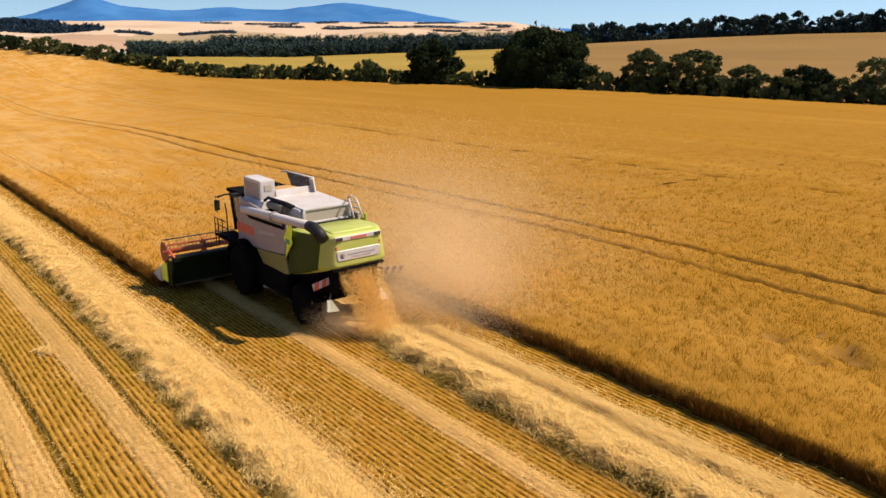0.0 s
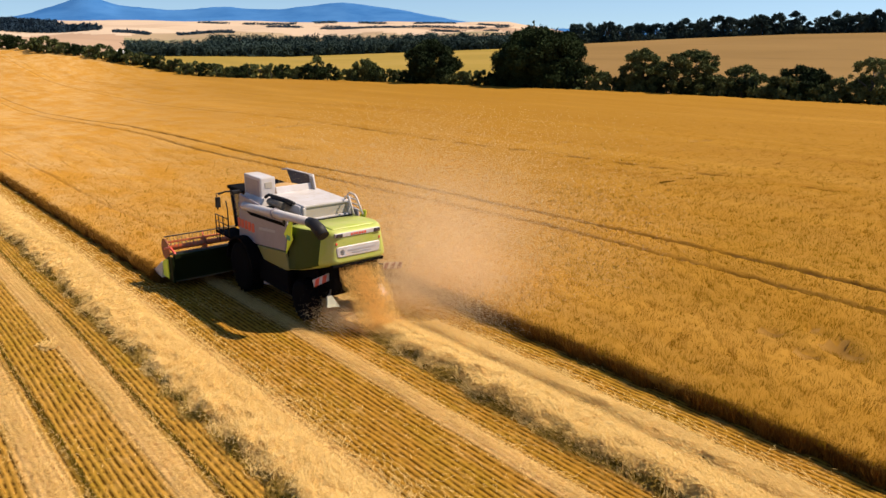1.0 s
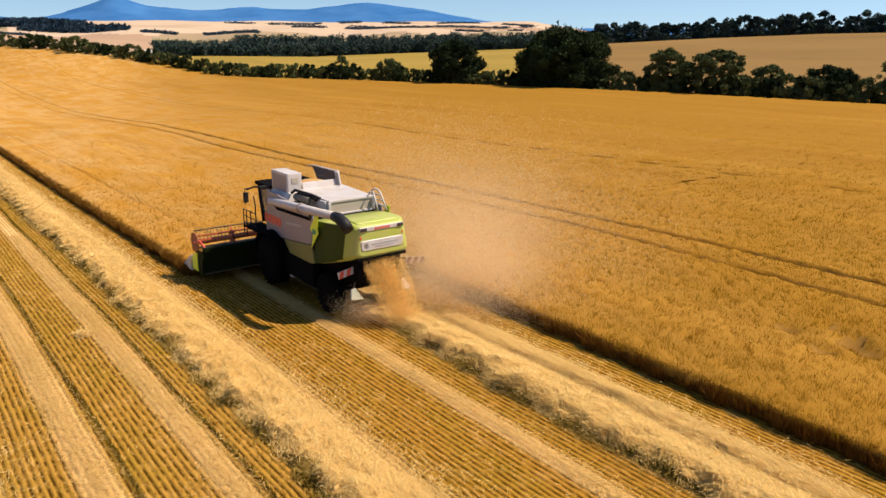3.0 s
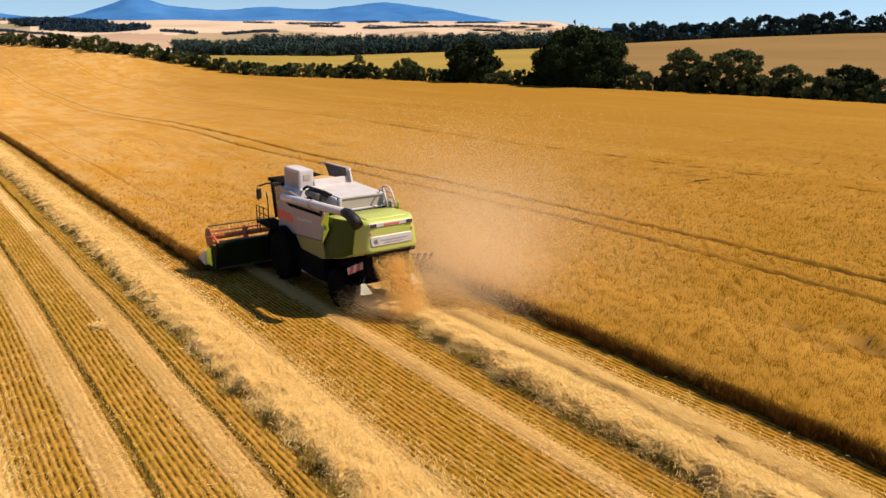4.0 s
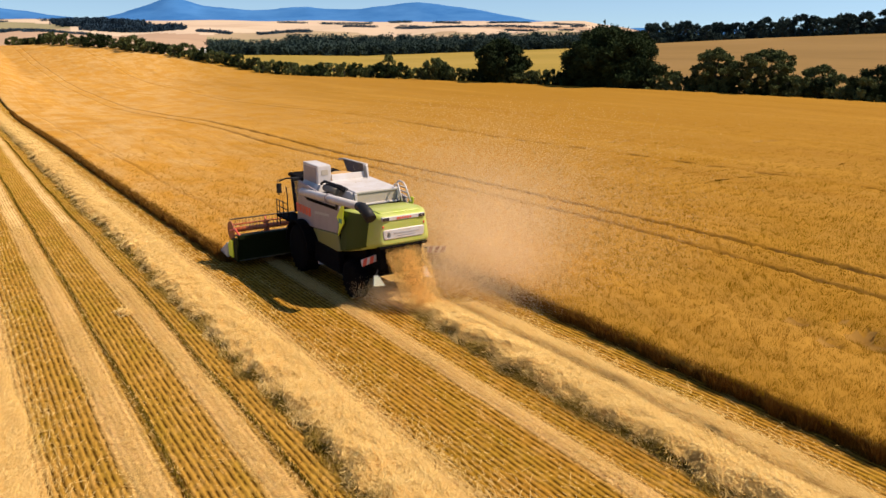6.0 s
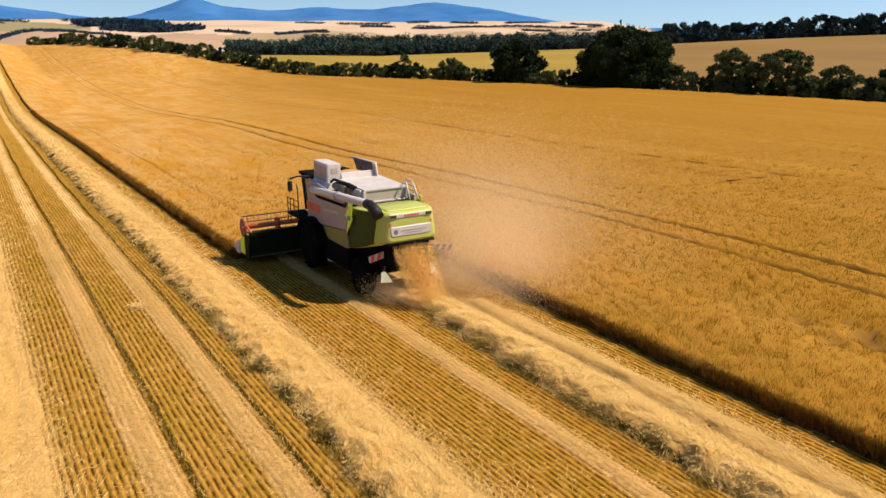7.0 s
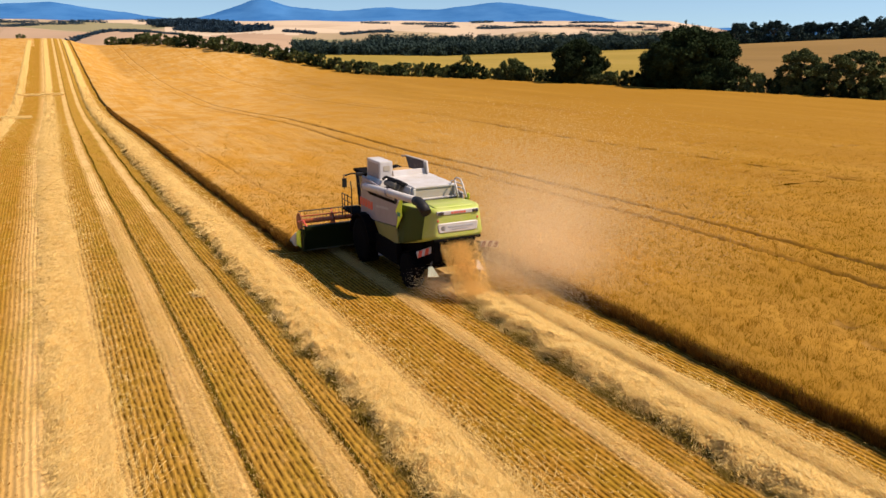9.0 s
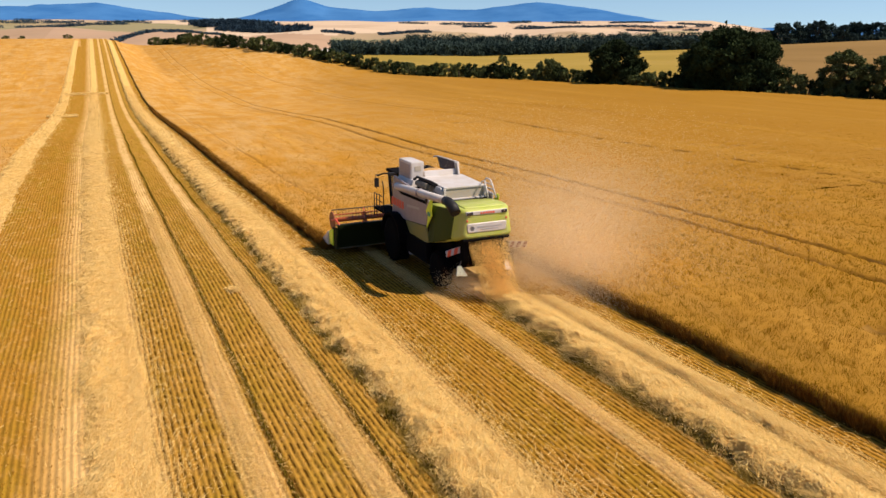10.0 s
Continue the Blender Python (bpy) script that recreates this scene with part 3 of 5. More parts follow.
# small beaten-down hollows: x, y, half widths, depth
LODGED = [(8.7, -9.4, 0.32, 0.4, 0.26), (9.3, -11.1, 0.6, 0.36, 0.36), (8.9, -11.8, 0.4, 0.36, 0.30), (8.0, -10.9, 0.35, 0.45, 0.18), (9.9, -10.2, 0.3, 0.3, 0.2), (23.5, 22, 0.6, 1.6, 0.18), (20, 44, 0.7, 2.5, 0.18), (41, 30, 1.2, 0.8, 0.25), (52, 22, 1.6, 0.7, 0.25), (30, 62, 3.5, 1.0, 0.2), (26, 66, 3.0, 1.2, 0.2)]


def crop_height(x, y):
    """Height of the canopy over the ground, with wheel tracks and a few lodged patches."""
    h = 0.47 + 0 * x
    for c, w in TRAMS:
        cx = c + 0.12 * np.sin(y * 0.21 + c)
        deep = ((0.26 if c > 14 else 0.19) if c > 5 else 0.07) * np.clip(1.2 - y / 170, 0.45, 1)
        if c == 33.9:
            deep = 0.03 + 0.26 * (np.sin(y * 1.3 + c) * np.sin(y * 0.31 + 2 * c) > 0.12) * (y < 60) + 0.05 * (y > 90)
        elif c > 34:
            deep = (0.07 if c < 40 else 0.04) * (y > 90)
        h = h - deep * np.exp(-((x - cx) / (w * 0.5)) ** 4) * (y > (9.5 if c < 3 else -100))
    for px, py, rx, ry, deep in LODGED:
        h = h - deep * np.exp(-(((x - px) / rx) ** 2 + ((y - py) / ry) ** 2) ** 2)
    return h


def build_crop():
    def lines(lo, hi, fine_until):
        xs = [lo]
        while xs[-1] < hi:
            near = min(abs(xs[-1] - c) for c, w in TRAMS)
            s = 0.09 if near < 0.6 else (0.25 if xs[-1] < fine_until else 0.8)
            xs.append(xs[-1] + s)
        return np.array(xs)

    def sheet(xs, ys, front_edge):
        X, Y = np.meshgrid(xs, ys)
        hx = hedge_x(Y) - 4
        H = crop_height(X, Y)
        # ragged cut side, and the swing of the rows
        X[:, 0] += np.random.default_rng(6).normal(0, 0.05, len(ys)) + 0.07 * np.sin(ys * 0.9) + 0.05 * np.sin(ys * 2.3 + 1)
        X += bend(Y) * np.clip(1 - (X - 20) / 50, 0, 1)
        rag = np.random.default_rng(5).normal(0, 0.03, X.shape) * (Y < 90)
        lip = np.clip((X - X[:, :1]) / 0.35, 0, 1) if xs[0] < 5 else 1.0
        Z = land_z(X, Y) + np.where(X > hx, 0.02, (H + rag - 0.08) * (0.86 + 0.14 * lip))
        n, mm = len(xs), len(ys)
        v = np.stack([X, Y, Z], 2).reshape(-1, 3)
        f = [(j * n + i, j * n + i + 1, (j + 1) * n + i + 1, (j + 1) * n + i) for j in range(mm - 1) for i in range(n - 1) if xs[i] < hedge_x(ys[j]) - 3]
        # side skirt down to the soil
        side = np.stack([X[:, 0] + 0.16, Y[:, 0], land_z(X[:, 0], Y[:, 0]) - 0.02], 1)
        b = len(v)
        f += [(b + j, j * n, (j + 1) * n, b + j + 1) for j in range(mm - 1)]
        v = np.concatenate([v, side])
        if front_edge:
            k = int(np.searchsorted(xs, 3.45)) + 1
            low = np.stack([X[0, :k], Y[0, :k] + 0.05, land_z(X[0, :k], Y[0, :k]) - 0.02], 1)
            b = len(v)
            f += [(i, b + i, b + i + 1, i + 1) for i in range(k - 1)]
            v = np.concatenate([v, low])
        return v.tolist(), f

    ya = np.concatenate([np.arange(-70, -20, 2.0), np.arange(-20, 8.91, 0.25)])
    ya[-1] = 8.9
    yb = np.concatenate([np.arange(8.9, 40, 0.3), np.arange(40, 110, 1.2), np.arange(110, 446, 3.0)])
    v1, f1 = sheet(lines(3.45, 128, 22), ya, False)
    v2, f2 = sheet(lines(-3.52, 128, 22), yb, True)
    o = len(v1)
    faces = f1 + [tuple(i + o for i in q) for q in f2]
    ob = mesh_object("wheat_field", v1 + v2, faces, [M_CROP, M_TRACK], smooth=True)
    # wheel tracks and lodged hollows: bare soil, with shade in its colour
    pts = np.array(v1 + v2)
    mid = pts[np.array(faces)].mean(axis=1)
    x = mid[:, 0] - bend(mid[:, 1]) * np.clip(1 - (mid[:, 0] - 20) / 50, 0, 1)
    wheel = (crop_height(x, mid[:, 1]) < 0.33) & (x > 5)
    ob.data.polygons.foreach_set("material_index", wheel.astype(np.int32))
    tagged(ob, "ripe golden standing wheat with wheel tracks, beside the mown strips", "wheat", kind="stuff")
    # single stalks: the near canopy and the cut sides
    rng = np.random.default_rng(11)
    tri = []
    n = 1000000
    d = np.exp(rng.uniform(math.log(13), math.log(300), n))
    a = np.radians(rng.uniform(-4, 76, n))
    p = np.stack([CENTRE[0] + d * np.sin(a), CENTRE[1] + d * np.cos(a)], 1)
    inside = in_crop(p[:, 0], p[:, 1]) & (rng.uniform(0, 1, n) < np.clip((120 - d) / 85, 0, 1))
    p, d = p[inside], d[inside]
    h = crop_height(p[:, 0] - bend(p[:, 1]), p[:, 1])
    p, d, h = p[h > 0.36], d[h > 0.36], h[h > 0.36]
    base = np.column_stack([p, land_z(p[:, 0], p[:, 1]) + h - 0.20])
    tri.append(blade_triangles(rng, base, rng.uniform(0.155, 0.275, len(p)) * np.clip(1.25 - d / 150, 0.7, 1), np.clip(0.0009 * d, 0.018, 0.2), 0.06))
    # stems coloured dark: the shade of the cut wall is painted in
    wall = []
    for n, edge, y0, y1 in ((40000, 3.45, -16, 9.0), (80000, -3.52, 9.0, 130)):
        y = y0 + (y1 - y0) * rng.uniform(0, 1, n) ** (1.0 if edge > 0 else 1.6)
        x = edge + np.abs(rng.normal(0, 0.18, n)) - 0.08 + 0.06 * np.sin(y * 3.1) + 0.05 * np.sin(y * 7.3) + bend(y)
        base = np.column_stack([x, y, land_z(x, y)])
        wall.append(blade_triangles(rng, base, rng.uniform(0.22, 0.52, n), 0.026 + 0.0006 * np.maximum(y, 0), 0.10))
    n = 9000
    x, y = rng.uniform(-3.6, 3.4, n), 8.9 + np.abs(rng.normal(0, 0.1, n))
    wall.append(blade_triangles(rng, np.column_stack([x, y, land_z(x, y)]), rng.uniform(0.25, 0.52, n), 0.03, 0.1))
    tagged(triangles_object("wheat_stems", np.concatenate(wall), M_EDGE), "wheat stems along the freshly cut edge, shade put into their brown", "wheat", kind="stuff")
    tagged(triangles_object("wheat_stalks", np.concatenate(tri), M_EARS), "upright ripe wheat stalks and ears at the cut edge", "wheat", kind="stuff")


build_crop()


# ---------------------------------------------------------------- stubble rows
def build_stubble():
    rng = np.random.default_rng(21)
    tri, litter = [], []
    pitch = ROW
    bare = [(-14.2, -11.9, 0.97), (-10.5, -10.0, 0.8), (-9.74, -9.6, 0.5), (-8.2, -7.72, 0.85), (-7.57, -7.43, 0.6), (-6.7, -4.9, 0.97), (-4.9, -4.5, 0.4), (-2.05, -1.6, 0.7), (-0.5, 1.2, 0.97), (1.2, 1.6, 0.3)]
    for xr in np.arange(-22, 3.4, pitch):
        gone = max([g for a, b, g in bare if a < xr < b] + [0.08])
        y1 = 30 if xr < -3.7 else 8.6
        n = int(((y1 + 16) / 0.045 + (600 if xr < -3.7 else 0)) * (1 - gone))
        y = rng.uniform(-16, y1, n) if xr > -3.7 else -16 + 105 * rng.uniform(0, 1, n) ** 1.9
        y = y[rng.uniform(0, 1, n) < np.clip((85 - y) / 65, 0, 1)]
        y = y[rng.uniform(0, 1, len(y)) < 0.25 + 0.75 * (0.5 + 0.5 * np.sin(y * 2.1 + xr * 13) * np.sin(y * 0.83 + xr * 5))]
        n = len(y)
        y = np.round(y / 0.17) * 0.17 + rng.normal(0, 0.07, n) + rng.uniform(0, 0.17) + 0.05 * np.sin(y * 1.7 + xr * 9)  # the plants stand in tufts
        x = xr + rng.normal(0, 0.022, n) + 0.03 * np.sin(y * 0.35) + bend(y)
        base = np.column_stack([x, y, land_z(x, y) - 0.01])
        tri.append(blade_triangles(rng, base, rng.uniform(0.03, 0.085, n) * (0.8 if xr > -4.6 else 1.0), (0.019 if xr > -4.6 else 0.024) + 0.0009 * np.maximum(y, 0), 0.02))
    # loose straw scattered between the rows
    n = 60000
    x, y = rng.uniform(-22, 3.3, n), rng.uniform(-16, 26, n)
    spots = np.array([noise.fractal(Vector((a * 0.9, b * 0.5, 4.0)), 1.0, 2.0, 3) for a, b in zip(x, y)])
    keep = ~((y > 8.5) & (x > -3.7)) & (spots > rng.uniform(-0.1, 0.75, n))
    c = np.column_stack([x, y, land_z(x, y) + rng.uniform(0.03, 0.12, n)])[keep]
    litter.append(lying_triangles(rng, c, 0.15, 0.013, 0.12))
    for a, b, g in bare:
        if g < 0.95:
            n = int((b - a) * (46000 if g > 0.65 else 5000))
            x, y = rng.normal((a + b) / 2, (b - a) * 0.36, n), rng.uniform(-16, 22, n)
            keep = ~((y > 8.5) & (x > -3.7))
            c = np.column_stack([x, y, land_z(x, y) + rng.uniform(0.02, 0.09, n)])[keep]
            litter.append(lying_triangles(rng, c, 0.16, 0.012, 0.12))
    # taller stubble left beside each wheel track, with furrow shadow in its colour
    for xr in (-7.5, -9.68):
        n = 5200
        y = -16 + 90 * rng.uniform(0, 1, n) ** 1.7
        x = xr + rng.normal(0, 0.022, n) + 0.04 * np.sin(y * 0.5 + xr) + bend(y)
        ob = triangles_object("tall_stubble", blade_triangles(rng, np.column_stack([x, y, land_z(x, y) - 0.01]), rng.uniform(0.05, 0.17, n), 0.034, 0.03), M_WEED)
        tagged(ob, "line of taller stubble beside a wheel track, furrow shadow in its colour", "stubble", kind="stuff")
    tagged(triangles_object("chaff_litter", np.concatenate(litter), M_LITTER), "pale chaff and short straw in bands beside the windrows", "chaff", kind="stuff")
    tagged(triangles_object("stubble", np.concatenate(tri), M_CUT), "cut straw-coloured stubble in straight drill rows", "stubble", kind="stuff")


build_stubble()


# ---------------------------------------------------------------- straw swaths
def swath_height(u, y, seed):
    """Cross-section of a swath, u from -1 to 1 across it."""
    lump = np.array([noise.fractal(Vector((a * 2.0, b * 1.5, seed)), 1.0, 2.0, 4) for a, b in zip(u.ravel(), y.ravel())]).reshape(u.shape)
    broad = np.array([noise.noise(Vector((seed, b * 0.23, 1.0))) for b in y.ravel()]).reshape(u.shape)
    fine = np.array([noise.noise(Vector((a * 6.0, b * 4.5, seed + 2))) for a, b in zip(u.ravel(), y.ravel())]).reshape(u.shape)
    # steep on the ragged side, long and gentle on the other, like the fall from the hood
    ragged = np.array([noise.fractal(Vector((seed + 5.0, b * 1.1, 0.0)), 1.0, 2.0, 3) for b in y.ravel()]).reshape(u.shape)
    side = np.clip((u + 1) / np.clip(0.55 + 0.55 * ragged, 0.14, 0.9), 0, 1) ** 0.8 * np.clip(1 - ((u + 1) / 2) ** 1.35, 0, 1) * 1.25
    return side * np.clip(1 + 0.35 * broad + 0.55 * lump + 0.30 * fine, 0.12, 2)


def build_swath(label, cx, width, height, y0, y1, near, seed, strands, loose=0.8, holes=0.0):
    rng = np.random.default_rng(seed)
    ys = np.concatenate([np.arange(y0, min(near, y1), 0.16), np.arange(near, y1, 2.5)]) if y1 > near else np.arange(y0, y1, 0.16)
    us = np.concatenate([np.linspace(-1, -0.5, 11), np.linspace(-0.42, 1, 16)])
    U, Y = np.meshgrid(us, ys)
    edge = 0.12 * np.sin(Y * 0.7 + seed) + 0.10 * np.sin(Y * 1.9 + 2 * seed) + np.array([0.55 * noise.noise(Vector((b * 1.3, seed, 0))) for b in ys])[:, None] * np.clip(-U, 0, 1)
    X = cx + bend(Y) + 0.06 * np.sin(Y * 0.3 + seed) + (width / 2 + edge * 0.5) * U
    H = swath_height(U, Y, seed) * height
    taper = np.clip((y1 - Y) / 1.5, 0, 1)
    Z = land_z(X, Y) + H * taper - 0.01
    n = len(us)
    f = [(j * n + i, j * n + i + 1, (j + 1) * n + i + 1, (j + 1) * n + i) for j in range(len(ys) - 1) for i in range(n - 1)]
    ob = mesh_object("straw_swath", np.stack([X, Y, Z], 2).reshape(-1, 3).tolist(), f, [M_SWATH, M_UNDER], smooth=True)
    # the foot of the ragged side takes the shade-darkened straw colour
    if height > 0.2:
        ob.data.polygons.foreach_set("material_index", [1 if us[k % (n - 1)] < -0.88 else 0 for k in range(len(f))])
    tagged(ob, label, "straw", "straw swaths", "stuff")
    # loose straws over the mound
    m = strands
    reach = min(near * 2.6, y1)
    yy = y0 + (reach - y0) * rng.uniform(0, 1, m) ** (2.4 if y1 > near else 1.0)
    if y1 > near:
        yy = yy[rng.uniform(0, 1, m) < np.clip((reach - yy) / (0.7 * reach), 0, 1)]
        m = len(yy)
    uu = np.where(rng.uniform(0, 1, m) < 0.72, rng.uniform(-1.10, 0.9, m), np.where(rng.uniform(0, 1, m) < 0.45, rng.normal(0, loose, m), 0.55 + rng.exponential(0.42, m)))
    hh = swath_height(np.clip(uu, -1, 1), yy, seed) * height
    xx = cx + bend(yy) + 0.06 * np.sin(yy * 0.3 + seed) + width / 2 * uu
    ragged = 0.12 * np.sin(yy * 0.7 + seed) + 0.10 * np.sin(yy * 1.9 + 2 * seed) + np.array([0.55 * noise.noise(Vector((b * 1.3, seed, 0))) for b in yy]) * np.clip(-uu, 0, 1)
    xx = xx + ragged * 0.5 * uu
    c = np.column_stack([xx, yy, land_z(xx, yy) + hh + rng.uniform(0.005, 0.06, m)])
    t = lying_triangles(rng, c, 0.40 if height > 0.11 else 0.28, 0.011 + 0.0006 * np.maximum(yy, 0), 0.15, 0.72)
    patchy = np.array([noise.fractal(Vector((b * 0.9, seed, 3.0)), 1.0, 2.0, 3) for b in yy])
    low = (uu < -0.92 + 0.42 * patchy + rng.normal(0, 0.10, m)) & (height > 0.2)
    triangles_object("loose_straw", t[~low], M_STRAW, ob)
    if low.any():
        tagged(triangles_object("olive_shade_straw", t[low], M_UNDER, ob), "olive stalks under the ragged side, shade put into their brown")
    if holes:
        # stalks that stick out of the ragged side, darkened to paint in shaded hollows
        ends = np.cumsum(rng.exponential(holes, 150)) + y0
        ends = ends[ends < min(y1, 34)]
        big = rng.uniform(0.3, 1.0, len(ends)) ** 1.5
        k = np.repeat(np.arange(len(ends)), (60 * big ** 3).astype(int) + 1)
        y = ends[k] + rng.normal(0, 0.16, len(k)) * (0.6 + big[k])
        x = cx + bend(y) - width / 2 + 0.10 + rng.normal(0, 0.07, len(k)) * (0.5 + big[k])
        base = np.column_stack([x, y, land_z(x, y)])
        triangles_object("shaded_stalks", blade_triangles(rng, base, rng.uniform(0.06, 0.22, len(k)) * (0.5 + 0.6 * big[k]), 0.04, 0.06), M_WEED, ob)
    return ob


build_swath("pale thick windrow of threshed straw on the stubble", -5.85, 1.8, 0.27, -17, 345, 70, 3, 190000, holes=0.65)
build_swath("fresh pale windrow of straw behind the combine harvester", 0.40, 1.65, 0.27, -18, -1.0, 34, 7, 90000, holes=0.4)
build_swath("thin strip of chaff and straw beside the fresh windrow", 1.72, 0.75, 0.08, -18, -1.5, 34, 17, 26000)
build_swath("old flattened pale windrow of straw on the stubble", -13.0, 1.6, 0.13, -18, 345, 70, 9, 120000, 0.8)
build_swath("distant pale windrow of straw on the far stubble strip", -18.6, 1.9, 0.16, -10, 345, 90, 13, 40000)


# ---------------------------------------------------------------- trees and hedges
def crown_triangles(rng, clumps, per, leaf):
    """Small leaf triangles scattered over ragged clumps: clumps is a list of (centre, radius)."""
    out = []
    for c, r in clumps:
        n = max(8, int(per * r * r))
        d = rng.normal(0, 1, (n, 3))
        d /= np.linalg.norm(d, axis=1)[:, None]
        p = np.array(c) + d * (r * rng.uniform(0.35, 1.0, n) * rng.choice((1.0, 1.0, 1.0, 1.1, 1.2), n))[:, None] * np.array((1, 1, 0.85))
        a, b = rng.normal(0, 1, (n, 3)), rng.normal(0, 1, (n, 3))
        s = leaf * rng.uniform(0.6, 1.5, n)[:, None]
        out.append(np.stack([p - a * s * 0.5, p + a * s * 0.5, p + b * s * 0.8], 1))
    return np.concatenate(out)


def limb_mesh(rng, height, radius, limbs, spread, fork=0.35):
    bm = tube([(0, 0, -0.4), (0.1 * rng.normal(), 0, height * 0.3), (0.2 * rng.normal(), 0.2 * rng.normal(), height * 0.62), (0.3 * rng.normal(), 0.3 * rng.normal(), height * 0.92)], [radius * 1.25, radius, radius * 0.6, radius * 0.12], 7)
    for k in range(limbs):
        a = 2 * math.pi * k / limbs + rng.uniform(-0.4, 0.4)
        z0 = height * rng.uniform(fork * 0.6, fork + 0.3)
        l = spread * rng.uniform(0.6, 1.0)
        t = tube([(0, 0, z0), (l * 0.5 * math.cos(a), l * 0.5 * math.sin(a), z0 + l * 0.35), (l * math.cos(a), l * math.sin(a), z0 + l * rng.uniform(0.5, 0.8))], [radius * 0.45, radius * 0.3, radius * 0.07], 5)
        me = bpy.data.meshes.new("limb")
        t.to_mesh(me)
        t.free()
        bm.from_mesh(me)
        bpy.data.meshes.remove(me)
    return bm


def build_tree(name, seed, height, width, leaf, per, mat, low=0.06, shape="round", gaps=0.0, limbs=7, count=46):
    """A tree at the origin: tapered trunk with limbs and a ragged crown."""
    rng = np.random.default_rng(seed)
    root = new(name)
    part("trunk", limb_mesh(rng, height * 0.85, 0.028 * height + 0.05, limbs, min(width * 0.42, height * 0.45)), M_BARK, root)
    clumps = []
    for k in range(count):
        v = rng.uniform(low, 1.0)
        if shape == "round":
            reach = math.sqrt(max(0.0, 1 - abs(2 * (v - 0.38) / 1.24) ** 2.6))
        elif shape == "poplar":
            reach = math.sqrt(max(0.05, 1 - abs(2 * (v - 0.5)) ** 2.5)) * 0.9
        else:
            reach = (1 - v) ** 0.5
        a = rng.uniform(0, 2 * math.pi)
        q = reach * math.sqrt(rng.uniform(0.15, 1.0)) * width * 0.5 * rng.uniform(0.8, 1.08)
        r = height * rng.uniform(0.09, 0.185) * (1 - gaps * 0.35)
        clumps.append(((q * math.cos(a), q * math.sin(a), max(v * height * 0.95, r * 0.5)), r))
    triangles_object("crown", crown_triangles(rng, clumps, per, leaf), mat, root)
    return root


def on_bearing(deg, r):
    x, y = CENTRE[0] + r * math.sin(radians(deg)), CENTRE[1] + r * math.cos(radians(deg))
    return x, y, float(land_z(x, y))


def stand(ob, deg, r, sx=1.0, sz=1.0, turn=0.0):
    x, y, z = on_bearing(deg, r)
    ob.matrix_basis = pose(x, y, z - 0.1, 0, 0, turn) @ Matrix.Diagonal((sx, sx, sz, 1))
    return ob


def stand_copy(ob, deg, r, sx=1.0, sz=1.0, turn=0.0):
    x, y, z = on_bearing(deg, r)
    c = copy_thing(ob, pose(x, y, z - 0.1, 0, 0, turn))
    c.scale = (sx, sx, sz)
    return c


def hedge_r(deg):
    """Distance of the field's boundary on a bearing."""
    lo, hi = 60.0, 420.0
    for _ in range(40):
        m = (lo + hi) / 2
        x, y = CENTRE[0] + m * math.sin(radians(deg)), CENTRE[1] + m * math.cos(radians(deg))
        lo, hi = (m, hi) if x < hedge_x(y) - 1 else (lo, m)
    return lo


# big trees in the hedge, on their bearings from the first viewpoint
oak = tagged(build_tree("oak_tree", 131, 12.0, 20.6, 0.24, 380, M_OAK, low=0.03, count=150), "large dark green spreading oak in the field hedge", "tree")
stand(oak, 45.15, hedge_r(45.15) + 6)
second = tagged(build_tree("oak_tree", 32, 9.3, 13.5, 0.24, 380, M_OAK, low=0.03, count=90), "dark green broad oak standing in the hedge", "tree")
stand(second, 37.25, hedge_r(37.25) + 4)
open_a = tagged(build_tree("hedge_tree", 33, 8.2, 7.4, 0.17, 560, M_BUSH, low=0.08, gaps=1.25, limbs=12, count=96), "open-crowned green hedgerow tree with visible limbs", "tree")
stand(open_a, 52.3, hedge_r(52.3) + 3, 1.2)
open_b = tagged(build_tree("hedge_tree", 34, 8.1, 12.0, 0.17, 560, M_BUSH, low=0.10, gaps=1.2, limbs=13, count=125), "wide open-crowned hedgerow tree with bare lower limbs", "tree")
stand(open_b, 55.5, hedge_r(55.5) + 4, 1.15)
open_c = tagged(build_tree("hedge_tree", 35, 5.6, 7.8, 0.17, 520, M_BUSH, low=0.04, gaps=1.1, limbs=9, count=80), "low rounded hedgerow tree above the wheat", "tree")
stand(open_c, 59.0, hedge_r(59.0) + 4)
dome = tagged(build_tree("hedge_tree", 36, 5.5, 10.2, 0.18, 560, M_OAK, low=0.02, count=90), "dense dome-shaped dark shrub tree in the hedge", "tree")
stand(dome, 62.6, hedge_r(62.6) + 4)
open_d = tagged(build_tree("hedge_tree", 37, 7.4, 9.0, 0.17, 420, M_BUSH, low=0.15, gaps=1.4, limbs=14, count=84), "open hedgerow tree with thin purple-brown limbs", "tree")
stand(open_d, 66.6, hedge_r(66.6) + 3)
sprig = tagged(build_tree("hedge_tree", 38, 6.4, 3.6, 0.18, 420, M_BUSH, low=0.35, gaps=1.2, limbs=7, count=30), "slim upright young tree rising from the hedge", "tree")
stand(sprig, 29.1, hedge_r(29.1) + 2)
mound = tagged(build_tree("hedge_bush", 39, 5.0, 8.6, 0.20, 480, M_BUSH, low=0.02, limbs=6, count=52), "broad leafy green bush beside the oak in the hedge", "bush")
stand(mound, 32.6, hedge_r(32.6) + 3)

